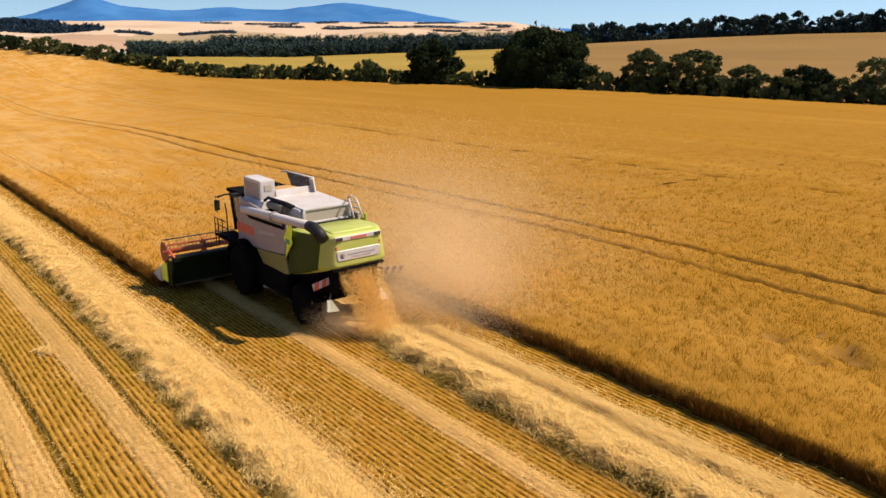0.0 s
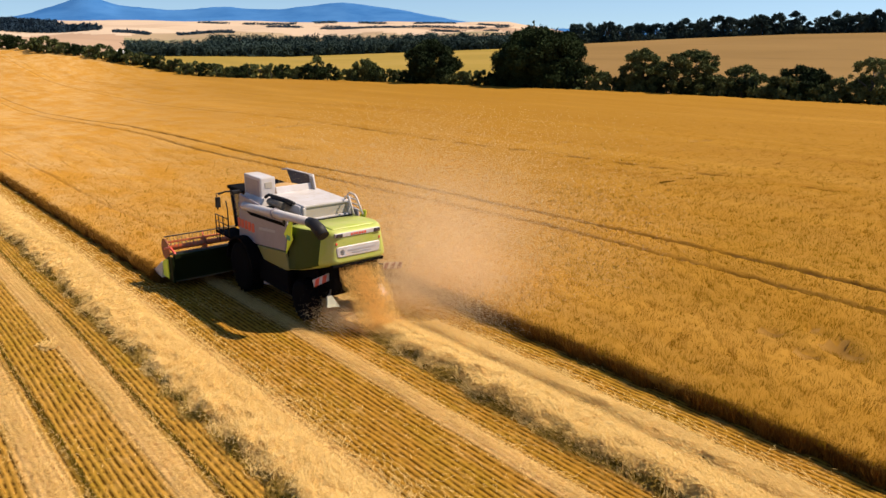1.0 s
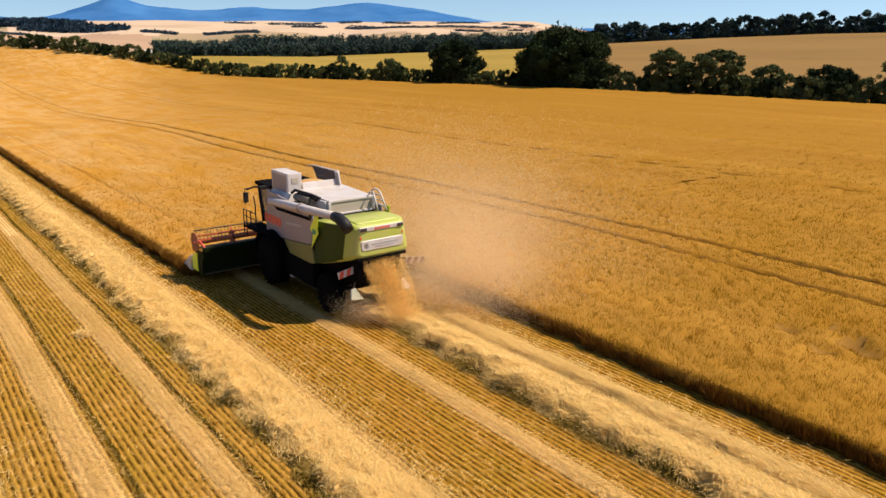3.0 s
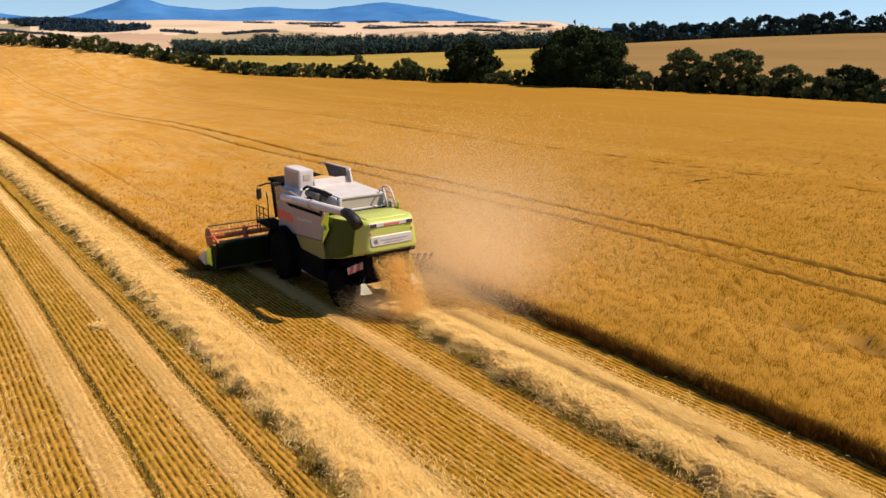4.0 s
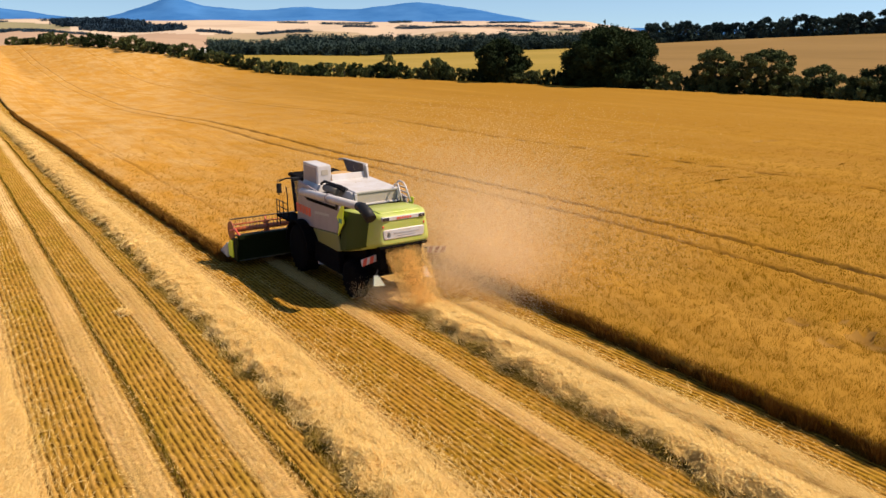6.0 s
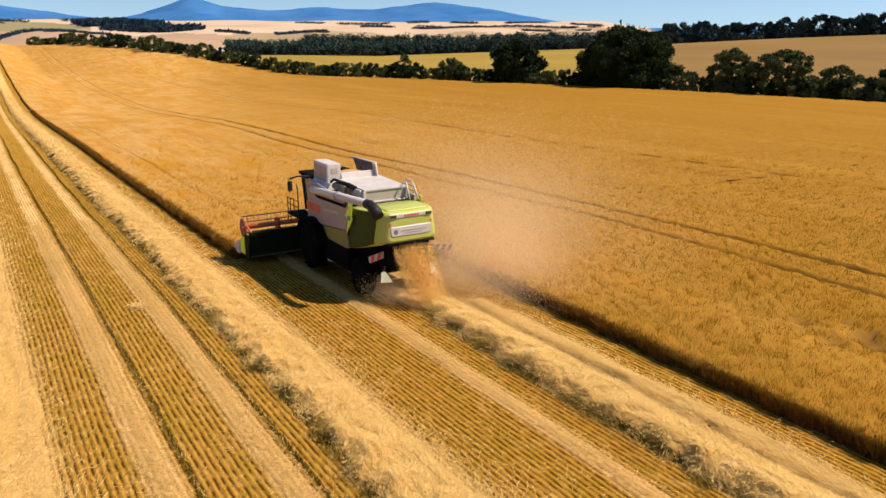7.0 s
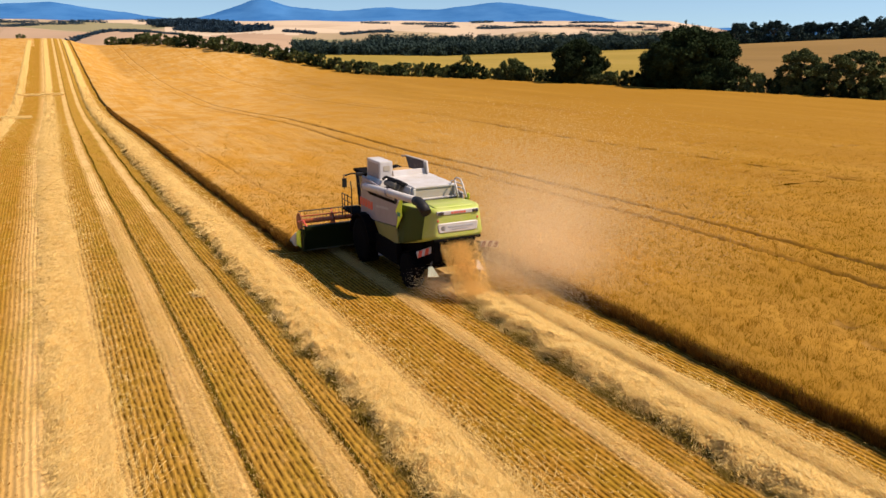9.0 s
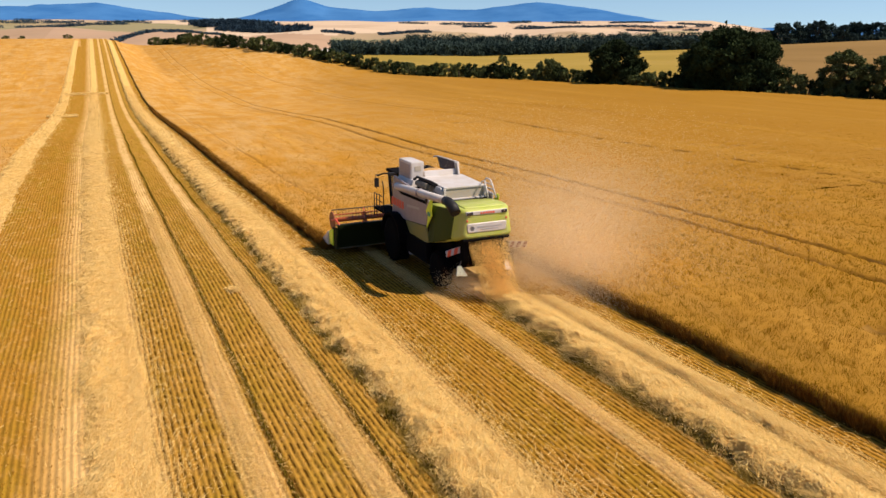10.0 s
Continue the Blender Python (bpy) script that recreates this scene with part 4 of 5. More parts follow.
bushes = [tagged(build_tree("hedge_bush", 40 + k, 3.6, 6.0, 0.22, 480, M_BUSH if k != 1 else M_OAK, low=0.02, limbs=5, count=34), "low leafy green hedge bush along the field boundary", "bush", "hedge bushes") for k in range(3)]
rng = np.random.default_rng(77)
first = [True] * 3
d = 4.5
while d < 72:
    k = int(rng.integers(0, 3))
    tall = float(np.interp(d, [4, 9, 13, 17, 22, 26, 30, 36, 40, 48, 72], [0.95, 1.1, 1.25, 0.9, 0.95, 0.9, 1.0, 0.9, 0.8, 0.85, 1.0])) * rng.uniform(0.75, 1.25)
    wide = max(0.8, tall) * rng.uniform(0.8, 1.15)
    r = hedge_r(d) + rng.uniform(0, 5)
    if first[k]:
        stand(bushes[k], d, r, wide, tall, rng.uniform(0, 360))
        first[k] = False
    else:
        stand_copy(bushes[k], d, r, wide, tall, rng.uniform(0, 360))
    d += math.degrees(math.atan2(4.3 * wide, r)) * rng.uniform(0.42, 0.78)

# a few lone bushes where the strips go over the crest
for d, r, k in ((-0.75, 400, 0.55), (-3.4, 404, 0.38), (-4.3, 406, 0.42)):
    stand_copy(bushes[0], d, r, k * 1.3, k, 40 * d)

# tree belt on the crest of the tan hillside
crest = [tagged(build_tree("crest_tree", 60 + k, 11.5, 6.5 + 1.5 * k, 0.5, 55, M_FARTREE, low=0.02, shape="poplar" if k < 2 else "round", gaps=0.9, limbs=5, count=40), "tall dark tree in the belt on the hill crest", "tree", "trees on the hill crest") for k in range(3)]
first = [True] * 3
d = 47.0
while d < 76:
    k = int(rng.integers(0, 3))
    tall = rng.uniform(0.62, 1.0) * (1.1 if d > 64 else 1.0)
    r = 438 + rng.uniform(0, 22)
    if first[k]:
        stand(crest[k], d, r, tall, tall, rng.uniform(0, 360))
        first[k] = False
    else:
        stand_copy(crest[k], d, r, tall * rng.uniform(0.9, 1.2), tall, rng.uniform(0, 360))
    d += rng.uniform(0.20, 0.46)


# woods and far hedges that nobody could count
def build_woods(name, label, spans, seed, mat, leaf, per, gap=-0.02):
    """spans: bearing from, to, distance from, to, tree height, clumps a degree."""
    rng = np.random.default_rng(seed)
    clumps = []
    for a, b, r0, r1, h, dens in spans:
        for _ in range(int(abs(b - a) * dens)):
            u = rng.uniform(0, 1)
            if r0 > 700 and noise.noise(Vector((u * abs(b - a) * 0.45, r0 * 0.013, seed))) < gap and gap < 0:
                continue  # gaps between the copses
            deg, r = a + (b - a) * u, r0 + (r1 - r0) * u + rng.uniform(0, 0.05) * r0
            x, y, z = on_bearing(deg, r)
            t = h * rng.uniform(0.55, 1.15)
            wide = h * (0.8 if r0 > 700 else 0.16)
            for q in (0.2, 0.5, 0.8):
                clumps.append(((x + rng.normal(0, wide), y + rng.normal(0, wide), z + t * q), t * rng.uniform(0.22, 0.36)))
    tri = crown_triangles(rng, clumps, per, leaf)
    return tagged(triangles_object(name, tri, mat), label, "woods", kind="stuff")


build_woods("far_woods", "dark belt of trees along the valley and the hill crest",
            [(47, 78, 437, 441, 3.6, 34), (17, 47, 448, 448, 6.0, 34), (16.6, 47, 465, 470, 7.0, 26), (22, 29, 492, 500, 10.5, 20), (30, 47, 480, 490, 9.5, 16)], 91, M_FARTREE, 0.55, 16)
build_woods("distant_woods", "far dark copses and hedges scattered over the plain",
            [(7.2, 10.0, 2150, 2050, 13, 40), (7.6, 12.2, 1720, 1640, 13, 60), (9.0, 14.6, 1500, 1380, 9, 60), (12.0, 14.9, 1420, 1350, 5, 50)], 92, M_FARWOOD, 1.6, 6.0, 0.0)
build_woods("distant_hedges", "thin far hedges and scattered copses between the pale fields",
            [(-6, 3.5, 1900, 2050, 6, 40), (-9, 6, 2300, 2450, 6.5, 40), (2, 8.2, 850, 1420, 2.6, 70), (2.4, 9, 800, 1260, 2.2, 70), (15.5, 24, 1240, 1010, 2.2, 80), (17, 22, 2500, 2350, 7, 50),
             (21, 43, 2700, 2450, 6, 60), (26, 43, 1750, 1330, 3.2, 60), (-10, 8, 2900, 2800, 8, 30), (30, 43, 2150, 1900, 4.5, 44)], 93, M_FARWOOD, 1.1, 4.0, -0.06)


# a handful of straw dropped on the stubble
_r = np.random.default_rng(5)
_c = np.column_stack([-8.5 + _r.normal(0, 0.12, 500), 4.45 + _r.normal(0, 0.16, 500), land_z(-8.5, 4.45) + np.abs(_r.normal(0.05, 0.05, 500))])
tagged(triangles_object("straw_clump", lying_triangles(_r, _c, 0.25, 0.02, 0.3), M_STRAW), "small pale clump of straw lying on the stubble", "straw", kind="stuff")

for _y, _x0, _x1 in ((165, -19, -10), (118, -20, -15.5)):
    _n = 2500
    _x = _r.uniform(_x0, _x1, _n) + bend(_y)
    _yy = _y + _r.normal(0, 1.0, _n)
    _c = np.column_stack([_x, _yy, land_z(_x, _yy) + _r.uniform(0.05, 0.2, _n)])
    tagged(triangles_object("straw_clump", lying_triangles(_r, _c, 0.5, 0.12, 0.2), M_STRAW), "pale straw strewn across the mown strips", "straw", kind="stuff")

# ---------------------------------------------------------------- combine harvester
def build_wheel(root, name, centre, radius, width, hub):
    """Tyre with lugs and a rim; the axle runs along x."""
    w = width / 2
    wheel = part(name, lathe([(-w, radius * 0.55), (-w * 1.02, radius * 0.78), (-w * 0.86, radius * 0.96), (-w * 0.4, radius), (w * 0.4, radius), (w * 0.86, radius * 0.96), (w * 1.02, radius * 0.78), (w, radius * 0.55)], centre, 36), M_RUBBER, root)
    out = -1 if centre[0] < 0 else 1
    part("rim", lathe([(-w * 0.9, radius * 0.56), (w * 0.2 * out, radius * 0.5), (out * w * 0.55, radius * 0.2), (out * w * 0.75, radius * 0.17), (out * w * 0.8, 0.05)], centre, 24), hub, wheel, "dusty painted wheel rim")
    bm = bmesh.new()
    for k in range(22):
        for s in (-1, 1):
            a = 2 * math.pi * (k + 0.25 * s) / 22
            b2 = bmesh.ops.create_cube(bm, size=1)
            m = Matrix.Translation(centre) @ Matrix.Rotation(a, 4, "X") @ Matrix.Translation((s * w * 0.5, 0, radius * 1.0)) @ Matrix.Rotation(s * 0.6, 4, "Z") @ Matrix.Diagonal((w * 0.95, 0.06, 0.075, 1))
            bmesh.ops.transform(bm, matrix=m, verts=b2["verts"])
    part("tread", bm, M_RUBBER, wheel)
    return wheel


def build_combine():
    root = new("combine_harvester")
    tagged(root, "lime green and white combine harvester cutting wheat, in dust", "combine harvester")
    # chassis and feeder
    part("chassis", box(-1.0, 1.0, 0.9, 6.2, 0.75, 1.75, 0.06), M_CHASSIS, root)
    part("axle", tube([(-1.5, 5.35, 0.92), (1.5, 5.35, 0.92)], 0.2), M_CHASSIS, root)
    part("rear_axle", tube([(-1.3, 1.35, 0.68), (1.3, 1.35, 0.68)], 0.12), M_CHASSIS, root)
    part("inner_body", box(-1.30, 1.30, 2.2, 6.0, 1.30, 2.97, 0.05), M_CHASSIS, root)
    part("feeder_house", loft([[(-0.7, 6.0, 1.1), (0.7, 6.0, 1.1), (0.7, 6.0, 1.95), (-0.7, 6.0, 1.95)], [(-0.7, 7.7, 0.35), (0.7, 7.7, 0.35), (0.7, 7.7, 1.0), (-0.7, 7.7, 1.0)]], 0.04), M_LIMEDARK, root)
    part("straw_chopper", box(-0.85, 0.85, 0.15, 1.0, 1.15, 2.1, 0.08), M_CHASSIS, root, "dark chopper housing under the hood")
    # added dark boxes darken the gap between the wheels and block light
    for s in (-1, 1):
        part("gap_filler", box(s * 1.28 - 0.18, s * 1.28 + 0.06, 2.15, 4.35, 0.62, 1.45, 0.08), M_CHASSIS, root, "dark box added to fill the shaded gap between the wheels")
    # side panels
    white = [(5.78, 3.52), (2.15, 3.22), (2.10, 2.95), (2.32, 2.12), (4.55, 1.88), (6.02, 1.88)]
    lower = [(4.52, 1.86), (2.33, 2.09), (2.1, 1.50), (3.45, 1.18), (3.95, 1.34)]
    for s in (-1, 1):
        part("side_panel", plate(white, s * 1.33, s * 1.41, 0.02), M_GREY, root, "dusty white side panel with shade put into its grey")
        part("lower_panel", plate(lower, s * 1.33, s * 1.405, 0.02), M_OLIVE, root, "dusty lime lower side panel, darkened by shade in its colour")
        part("flash_panel", plate([(1.88, 3.24), (1.68, 3.24), (1.78, 2.82), (1.70, 2.66), (2.24, 2.04), (2.08, 2.58), (2.30, 2.72)], s * 1.405, s * 1.44, 0.006), M_FLASH, root, "bright yellow-lime lightning decal")
        part("decal", box(s * 1.44 - 0.012, s * 1.44 + 0.012, 1.86, 2.10, 2.58, 2.74, 0.004, 1), M_TEAL, root, "small teal badge")
        # flat dark plate paints in the shade of the gap under the auger
        part("dark_gap_strip", plate([(5.2, 2.98), (2.25, 3.10), (2.25, 2.98), (4.9, 2.88)], s * 1.41, s * 1.42, 0.0), M_CHASSIS, root, "dark strip painted in for the recess below the auger tube")
        # brand bars: red block marks and grey line
        for k in range(5):
            y = 6.02 - k * 0.29
            part("red_mark", plate([(y, 2.58), (y - 0.21, 2.605), (y - 0.21, 2.29), (y, 2.25)], s * 1.41, s * 1.425, 0.0), M_RED, root, "red block of lettering")
        part("grey_mark", plate([(4.25, 2.58), (3.0, 2.70), (3.0, 2.61), (4.25, 2.48)], s * 1.41, s * 1.42, 0.0), M_GREYINK, root, "grey line of lettering")
        # wheel-arch fender
        arc = [(5.35 + 1.12 * math.cos(a), 0.92 + 1.12 * math.sin(a)) for a in np.linspace(0.1, math.pi * 0.96, 16)]
        inn = [(5.35 + 1.04 * math.cos(a), 0.92 + 1.04 * math.sin(a)) for a in np.linspace(math.pi * 0.96, 0.1, 16)]
        part("fender", plate(arc + inn, s * 1.05, s * 1.78, 0.0), M_CHASSIS, root, "dark dusty wheel fender")
        build_wheel(root, "front_wheel", (s * 1.42, 5.35, 0.92), 0.92, 0.66, M_RED)
        build_wheel(root, "rear_wheel", (s * 1.22, 1.35, 0.66), 0.66, 0.46, M_RED)
    part("step_panel", plate([(4.22, 1.30), (3.45, 1.30), (3.58, 0.62), (4.08, 0.52)], -1.44, -1.38, 0.012), M_GREY, root, "grey step panel behind the front wheel")
    # rear hood
    hood = part("rear_hood", rounded_loft([
        (2.15, 1.39, 1.30, 1.50, 3.02, 0.06), (1.6, 1.39, 1.29, 1.62, 3.06, 0.08), (1.1, 1.37, 1.26, 1.75, 3.11, 0.11), (0.7, 1.33, 1.19, 1.86, 3.15, 0.14), (0.4, 1.24, 1.10, 1.95, 3.17, 0.17),
        (0.2, 1.13, 1.00, 2.01, 3.16, 0.19), (0.07, 1.02, 0.92, 2.05, 3.13, 0.19), (0.0, 0.93, 0.84, 2.10, 3.08, 0.18), (-0.02, 0.84, 0.76, 2.16, 3.02, 0.15)], 6), M_LIME, root, "lime green rounded rear hood")
    hood.data.materials.append(M_LIMEDARK)
    # side faces get a darkened lime that paints in their shade
    for f in hood.data.polygons:
        f.material_index = 1 if abs(f.normal.x) > 0.75 and f.center.y > 0.55 else 0
    part("hood_rib", rounded_loft([(1.95, 0.62, 0.56, 2.98, 3.085, 0.03), (0.9, 0.78, 0.72, 3.0, 3.175, 0.03), (0.35, 0.84, 0.80, 3.0, 3.205, 0.03), (0.22, 0.80, 0.76, 3.05, 3.18, 0.03)], 3), M_LIME, hood, "raised lime panel on the hood top")
    part("light_band", box(-0.84, 0.84, -0.045, 0.06, 2.96, 3.09, 0.02), M_WHITE, hood, "white band between the tail lamps")
    for s in (-1, 1):
        part("tail_lamp", box(s * 0.70 - 0.12, s * 0.70 + 0.12, -0.065, 0.03, 2.965, 3.08, 0.02), M_LAMP, hood, "dark tail lamp")
        part("reflector", box(s * 0.80 - 0.03, s * 0.80 + 0.03, -0.035, 0.03, 2.72, 2.80, 0.008), M_RED, hood, "small red reflector")
    for k in range(6):
        part("red_mark", box(-0.28 + k * 0.1, -0.21 + k * 0.1, -0.054, -0.04, 2.99, 3.06, 0.0), M_RED, hood, "red block of lettering")
    part("rear_band", rounded_loft([(0.06, 0.80, 0.82, 2.30, 2.66, 0.09), (-0.02, 0.80, 0.82, 2.30, 2.66, 0.09), (-0.045, 0.77, 0.79, 2.33, 2.63, 0.07)], 4), M_WHITE, hood, "white lower panel with grey lettering")
    part("grey_mark", box(-0.40, 0.60, -0.056, -0.035, 2.49, 2.54, 0.0), M_GREYINK, hood)
    part("grey_mark", box(-0.25, 0.45, -0.056, -0.035, 2.41, 2.44, 0.0), M_GREYINK, hood)
    part("ring_badge", lathe([(-0.0, 0.09), (0.012, 0.09)], (0, 0, 0), 18), M_GREYINK, hood).matrix_basis = Matrix.Translation((-0.60, -0.045, 2.47)) @ Matrix.Rotation(radians(90), 4, "Z")
    part("hood_lip", box(-0.96, 0.96, -0.02, 0.5, 1.98, 2.07, 0.02), M_CHASSIS, hood)
    # engine deck with screen
    deck = part("engine_deck", loft([[(-0.62, 2.38, 3.45), (1.18, 2.38, 3.45), (1.18, 2.38, 3.54), (-0.62, 2.38, 3.54)], [(-0.62, 4.72, 3.38), (1.22, 4.72, 3.38), (1.22, 4.72, 3.58), (-0.62, 4.72, 3.58)]], 0.03), M_WHITE, root, "white engine deck cover")
    part("deck_core", box(-0.58, 1.12, 2.42, 4.7, 2.98, 3.47, 0.02), M_MESH, root, "dark engine screen under the deck")
    part("screen_frame", box(-0.66, -0.56, 2.33, 2.43, 3.02, 3.47, 0.015), M_WHITE, deck)
    part("screen_frame", box(1.10, 1.20, 2.33, 2.43, 3.02, 3.47, 0.015), M_WHITE, deck)
    part("screen_frame", box(-0.66, 1.2, 2.33, 2.43, 3.02, 3.08, 0.015), M_WHITE, deck)
    part("deck_gusset", plate([(3.35, 3.22), (2.42, 3.22), (2.55, 3.5), (2.95, 3.5)], -0.70, -0.62, 0.01), M_WHITE, root)
    for z, y0, y1 in ((3.62, 2.95, 4.55), (3.54, 3.2, 4.3)):
        part("black_pipe", tube([(-0.98, y1, z - 0.1), (-0.90, y1 - 0.15, z + 0.02), (-0.78, y0 + 0.3, z), (-0.66, y0, z - 0.08)], 0.055, 10), M_BLACK, root, "black hydraulic pipe")
    part("air_filter", tube([(-0.92, 3.3, 3.42), (-0.92, 4.3, 3.42)], 0.13, 14), M_STEEL, root, "grey cylinder on the deck")
    # ladder to the deck
    ladder = part("ladder", tube([(1.32, 2.75, 3.08), (1.32, 2.70, 3.66), (1.32, 2.55, 3.74), (1.32, 2.25, 3.72), (1.32, 2.1, 3.6), (1.32, 1.75, 3.1)], 0.034, 8), M_WHITE, root, "pale tubular ladder rail")
    for z in (3.2, 3.38, 3.55):
        part("rung", tube([(1.32, 2.72, z), (1.32, 2.12 - (3.55 - z) * 0.7, z)], 0.026, 6), M_WHITE, ladder)
    part("ladder_rail", tube([(1.05, 2.5, 3.1), (1.05, 2.45, 3.66), (1.05, 2.2, 3.7), (1.05, 1.9, 3.1)], 0.032, 8), M_WHITE, ladder)
    # grain tank and open covers
    part("grain_tank", loft([[(-1.25, 4.55, 3.18), (1.25, 4.55, 3.18), (1.0, 4.62, 3.50), (-1.05, 4.62, 3.50)], [(-1.3, 6.05, 3.18), (1.3, 6.05, 3.18), (1.05, 6.0, 3.5), (-1.05, 6.0, 3.5)]], 0.03), M_WHITE, root, "white grain tank rim")
    cover = part("tank_cover", box(-1.04, -0.46, 4.72, 6.10, 3.36, 4.19, 0.05), M_WHITE, root, "white raised tank cover box")
    # grey plate paints the shaded left face on to the white cover
    part("cover_shade_plate", box(-1.055, -1.035, 4.84, 5.98, 3.46, 4.08, 0.008), M_GREY, cover)
    part("cover_window", box(-0.88, -0.60, 4.705, 4.725, 3.80, 4.02, 0.008), M_MESH, cover, "dark mesh opening")
    part("tank_wall", loft([[(-0.46, 4.60, 3.44), (1.0, 4.60, 3.44), (1.0, 4.64, 3.44), (-0.46, 4.64, 3.44)], [(-0.46, 4.72, 3.80), (1.0, 4.72, 3.80), (1.0, 4.78, 3.80), (-0.46, 4.78, 3.80)]], 0.008), M_WHITE, root, "white sloping tank wall")
    flap = part("tank_flap", loft([[(0.98, 4.75, 3.50), (1.04, 4.75, 3.50), (1.04, 6.25, 3.50), (0.98, 6.25, 3.50)], [(1.12, 4.85, 4.05), (1.18, 4.85, 4.05), (1.18, 6.95, 3.98), (1.12, 6.95, 3.98)]], 0.01), M_FLAP, root, "dark brown raised tank flap")
    part("flap_frame", tube([(1.08, 4.55, 3.46), (1.12, 4.80, 4.06), (1.14, 6.95, 4.00), (1.06, 7.2, 3.95)], 0.035, 6), M_WHITE, flap)
    part("flap_end", plate([(4.45, 3.48), (4.62, 4.04), (4.90, 4.06), (4.80, 3.48)], 0.99, 1.06, 0.01), M_WHITE, flap)
    part("flap_end_window", plate([(4.58, 3.62), (4.66, 3.95), (4.80, 3.95), (4.74, 3.62)], 0.96, 0.985, 0.0), M_MESH, flap)
    bm = bmesh.new()
    bmesh.ops.create_icosphere(bm, subdivisions=3, radius=1)
    for v in bm.verts:
        v.co = (0.25 + v.co.x * 0.75, 5.4 + v.co.y * 0.62, 3.45 + max(0, v.co.z) * 0.32 + 0.02 * noise.noise(v.co * 5))
    part("grain_heap", bm, M_GRAIN, root, "brown heap of wheat grain in the tank")
    # unloading auger
    auger = part("unloading_auger", tube([(-1.18, 5.85, 3.02), (-1.42, 5.35, 3.14), (-1.42, 2.9, 3.31), (-1.38, 0.55, 3.46)], [0.16, 0.15, 0.145, 0.14], 20), M_WHITE, root, "long white unloading auger tube")
    part("auger_elbow", tube([(-1.14, 5.95, 2.7), (-1.14, 6.0, 3.0), (-1.28, 5.75, 3.1)], 0.19, 16), M_GREY, auger)
    part("auger_clamp", tube([(-1.42, 2.95, 3.305), (-1.42, 2.85, 3.315)], 0.18, 20), M_GREY, auger)
    part("spout", tube([(-1.385, 0.62, 3.45), (-1.375, 0.36, 3.45), (-1.35, 0.06, 3.32), (-1.32, -0.16, 3.14)], [0.16, 0.18, 0.20, 0.19], 20), M_BLACK, auger, "black rubber spout")
    part("auger_rest", box(-1.46, -1.2, 2.2, 2.32, 3.05, 3.2, 0.01), M_BLACK, root)
    # cab
    cab = part("cab", loft([[(-0.95, 5.95, 1.9), (0.95, 5.95, 1.9), (0.95, 5.95, 3.42), (-0.95, 5.95, 3.42)], [(-0.9, 7.35, 1.9), (0.9, 7.35, 1.9), (0.95, 7.55, 3.42), (-0.95, 7.55, 3.42)]], 0.04), M_GLASS, root, "dark glazed cab")
    part("cab_roof", box(-1.05, 1.05, 6.08, 7.75, 3.36, 3.50, 0.06), M_CHASSIS, cab, "dark cab roof")
    part("cab_pillar", tube([(-0.97, 6.0, 1.9), (-0.97, 6.0, 3.42)], 0.05, 6), M_WHITE, cab)
    part("cab_pillar", tube([(-0.93, 7.35, 1.9), (-0.97, 7.55, 3.42)], 0.05, 6), M_BLACK, cab)
    part("work_lamp", box(-1.38, -1.08, 6.45, 6.6, 3.36, 3.50, 0.03), M_BLACK, cab, "black work lamp")
    part("roof_bracket", tube([(-1.0, 6.3, 3.46), (-1.45, 6.9, 3.42), (-1.62, 7.2, 3.28)], 0.035, 6), M_BLACK, root)
    part("mirror_arm", tube([(-1.0, 7.5, 3.3), (-1.66, 7.3, 3.3), (-1.66, 7.25, 2.7)], 0.022, 6), M_BLACK, root)
    part("mirror", box(-1.76, -1.56, 7.17, 7.24, 2.78, 3.18, 0.02), M_BLACK, root, "black wing mirror")
    # access platform with rails
    part("platform", box(-1.72, -0.95, 6.1, 7.5, 1.78, 1.86, 0.02), M_CHASSIS, root)
    rail = part("platform_rail", tube([(-1.7, 6.25, 1.85), (-1.7, 6.25, 2.9), (-1.7, 6.35, 3.2)], 0.024, 6), M_BLACK, root)
    part("rail_post", tube([(-1.7, 6.75, 1.85), (-1.7, 6.75, 2.55)], 0.02, 6), M_BLACK, rail)
    part("rail_post", tube([(-1.7, 7.45, 1.5), (-1.7, 7.45, 2.5)], 0.02, 6), M_BLACK, rail)
    part("rail_post", tube([(-1.7, 7.15, 1.5), (-1.7, 7.15, 2.5)], 0.02, 6), M_BLACK, rail)
    for z in (2.5, 2.25, 2.0):
        part("rail_bar", tube([(-1.7, 6.25, z), (-1.7, 7.45, z)], 0.018, 6), M_BLACK, rail)
    # striped boards at the back
    for s in (-1, 1):
        c = Vector((-1.03, 0.45, 1.55)) if s < 0 else Vector((1.50, 0.25, 1.58))
        m = Matrix.Translation(c) @ Matrix.Rotation(radians(-11 if s < 0 else 8), 4, "Y")
        board = part("warning_board", box(-0.40, 0.40, -0.015, 0.015, -0.12, 0.12, 0.005), M_WHITE if s < 0 else M_DUSTYBOARD, root, "red and white striped warning board" if s < 0 else "dust-covered striped warning board")
        board.matrix_basis = m
        for k in range(3):
            x = -0.30 + k * 0.27
            bm = bmesh.new()
            q = [bm.verts.new((x + dx, yy, zz)) for yy in (-0.022, -0.017) for dx, zz in ((-0.09, -0.118), (0.06, -0.118), (0.15, 0.118), (0.0, 0.118))]
            bm.faces.new(q[:4][::-1])
            bm.faces.new(q[4:])
            for i in range(4):
                bm.faces.new((q[i], q[(i + 1) % 4], q[4 + (i + 1) % 4], q[4 + i]))
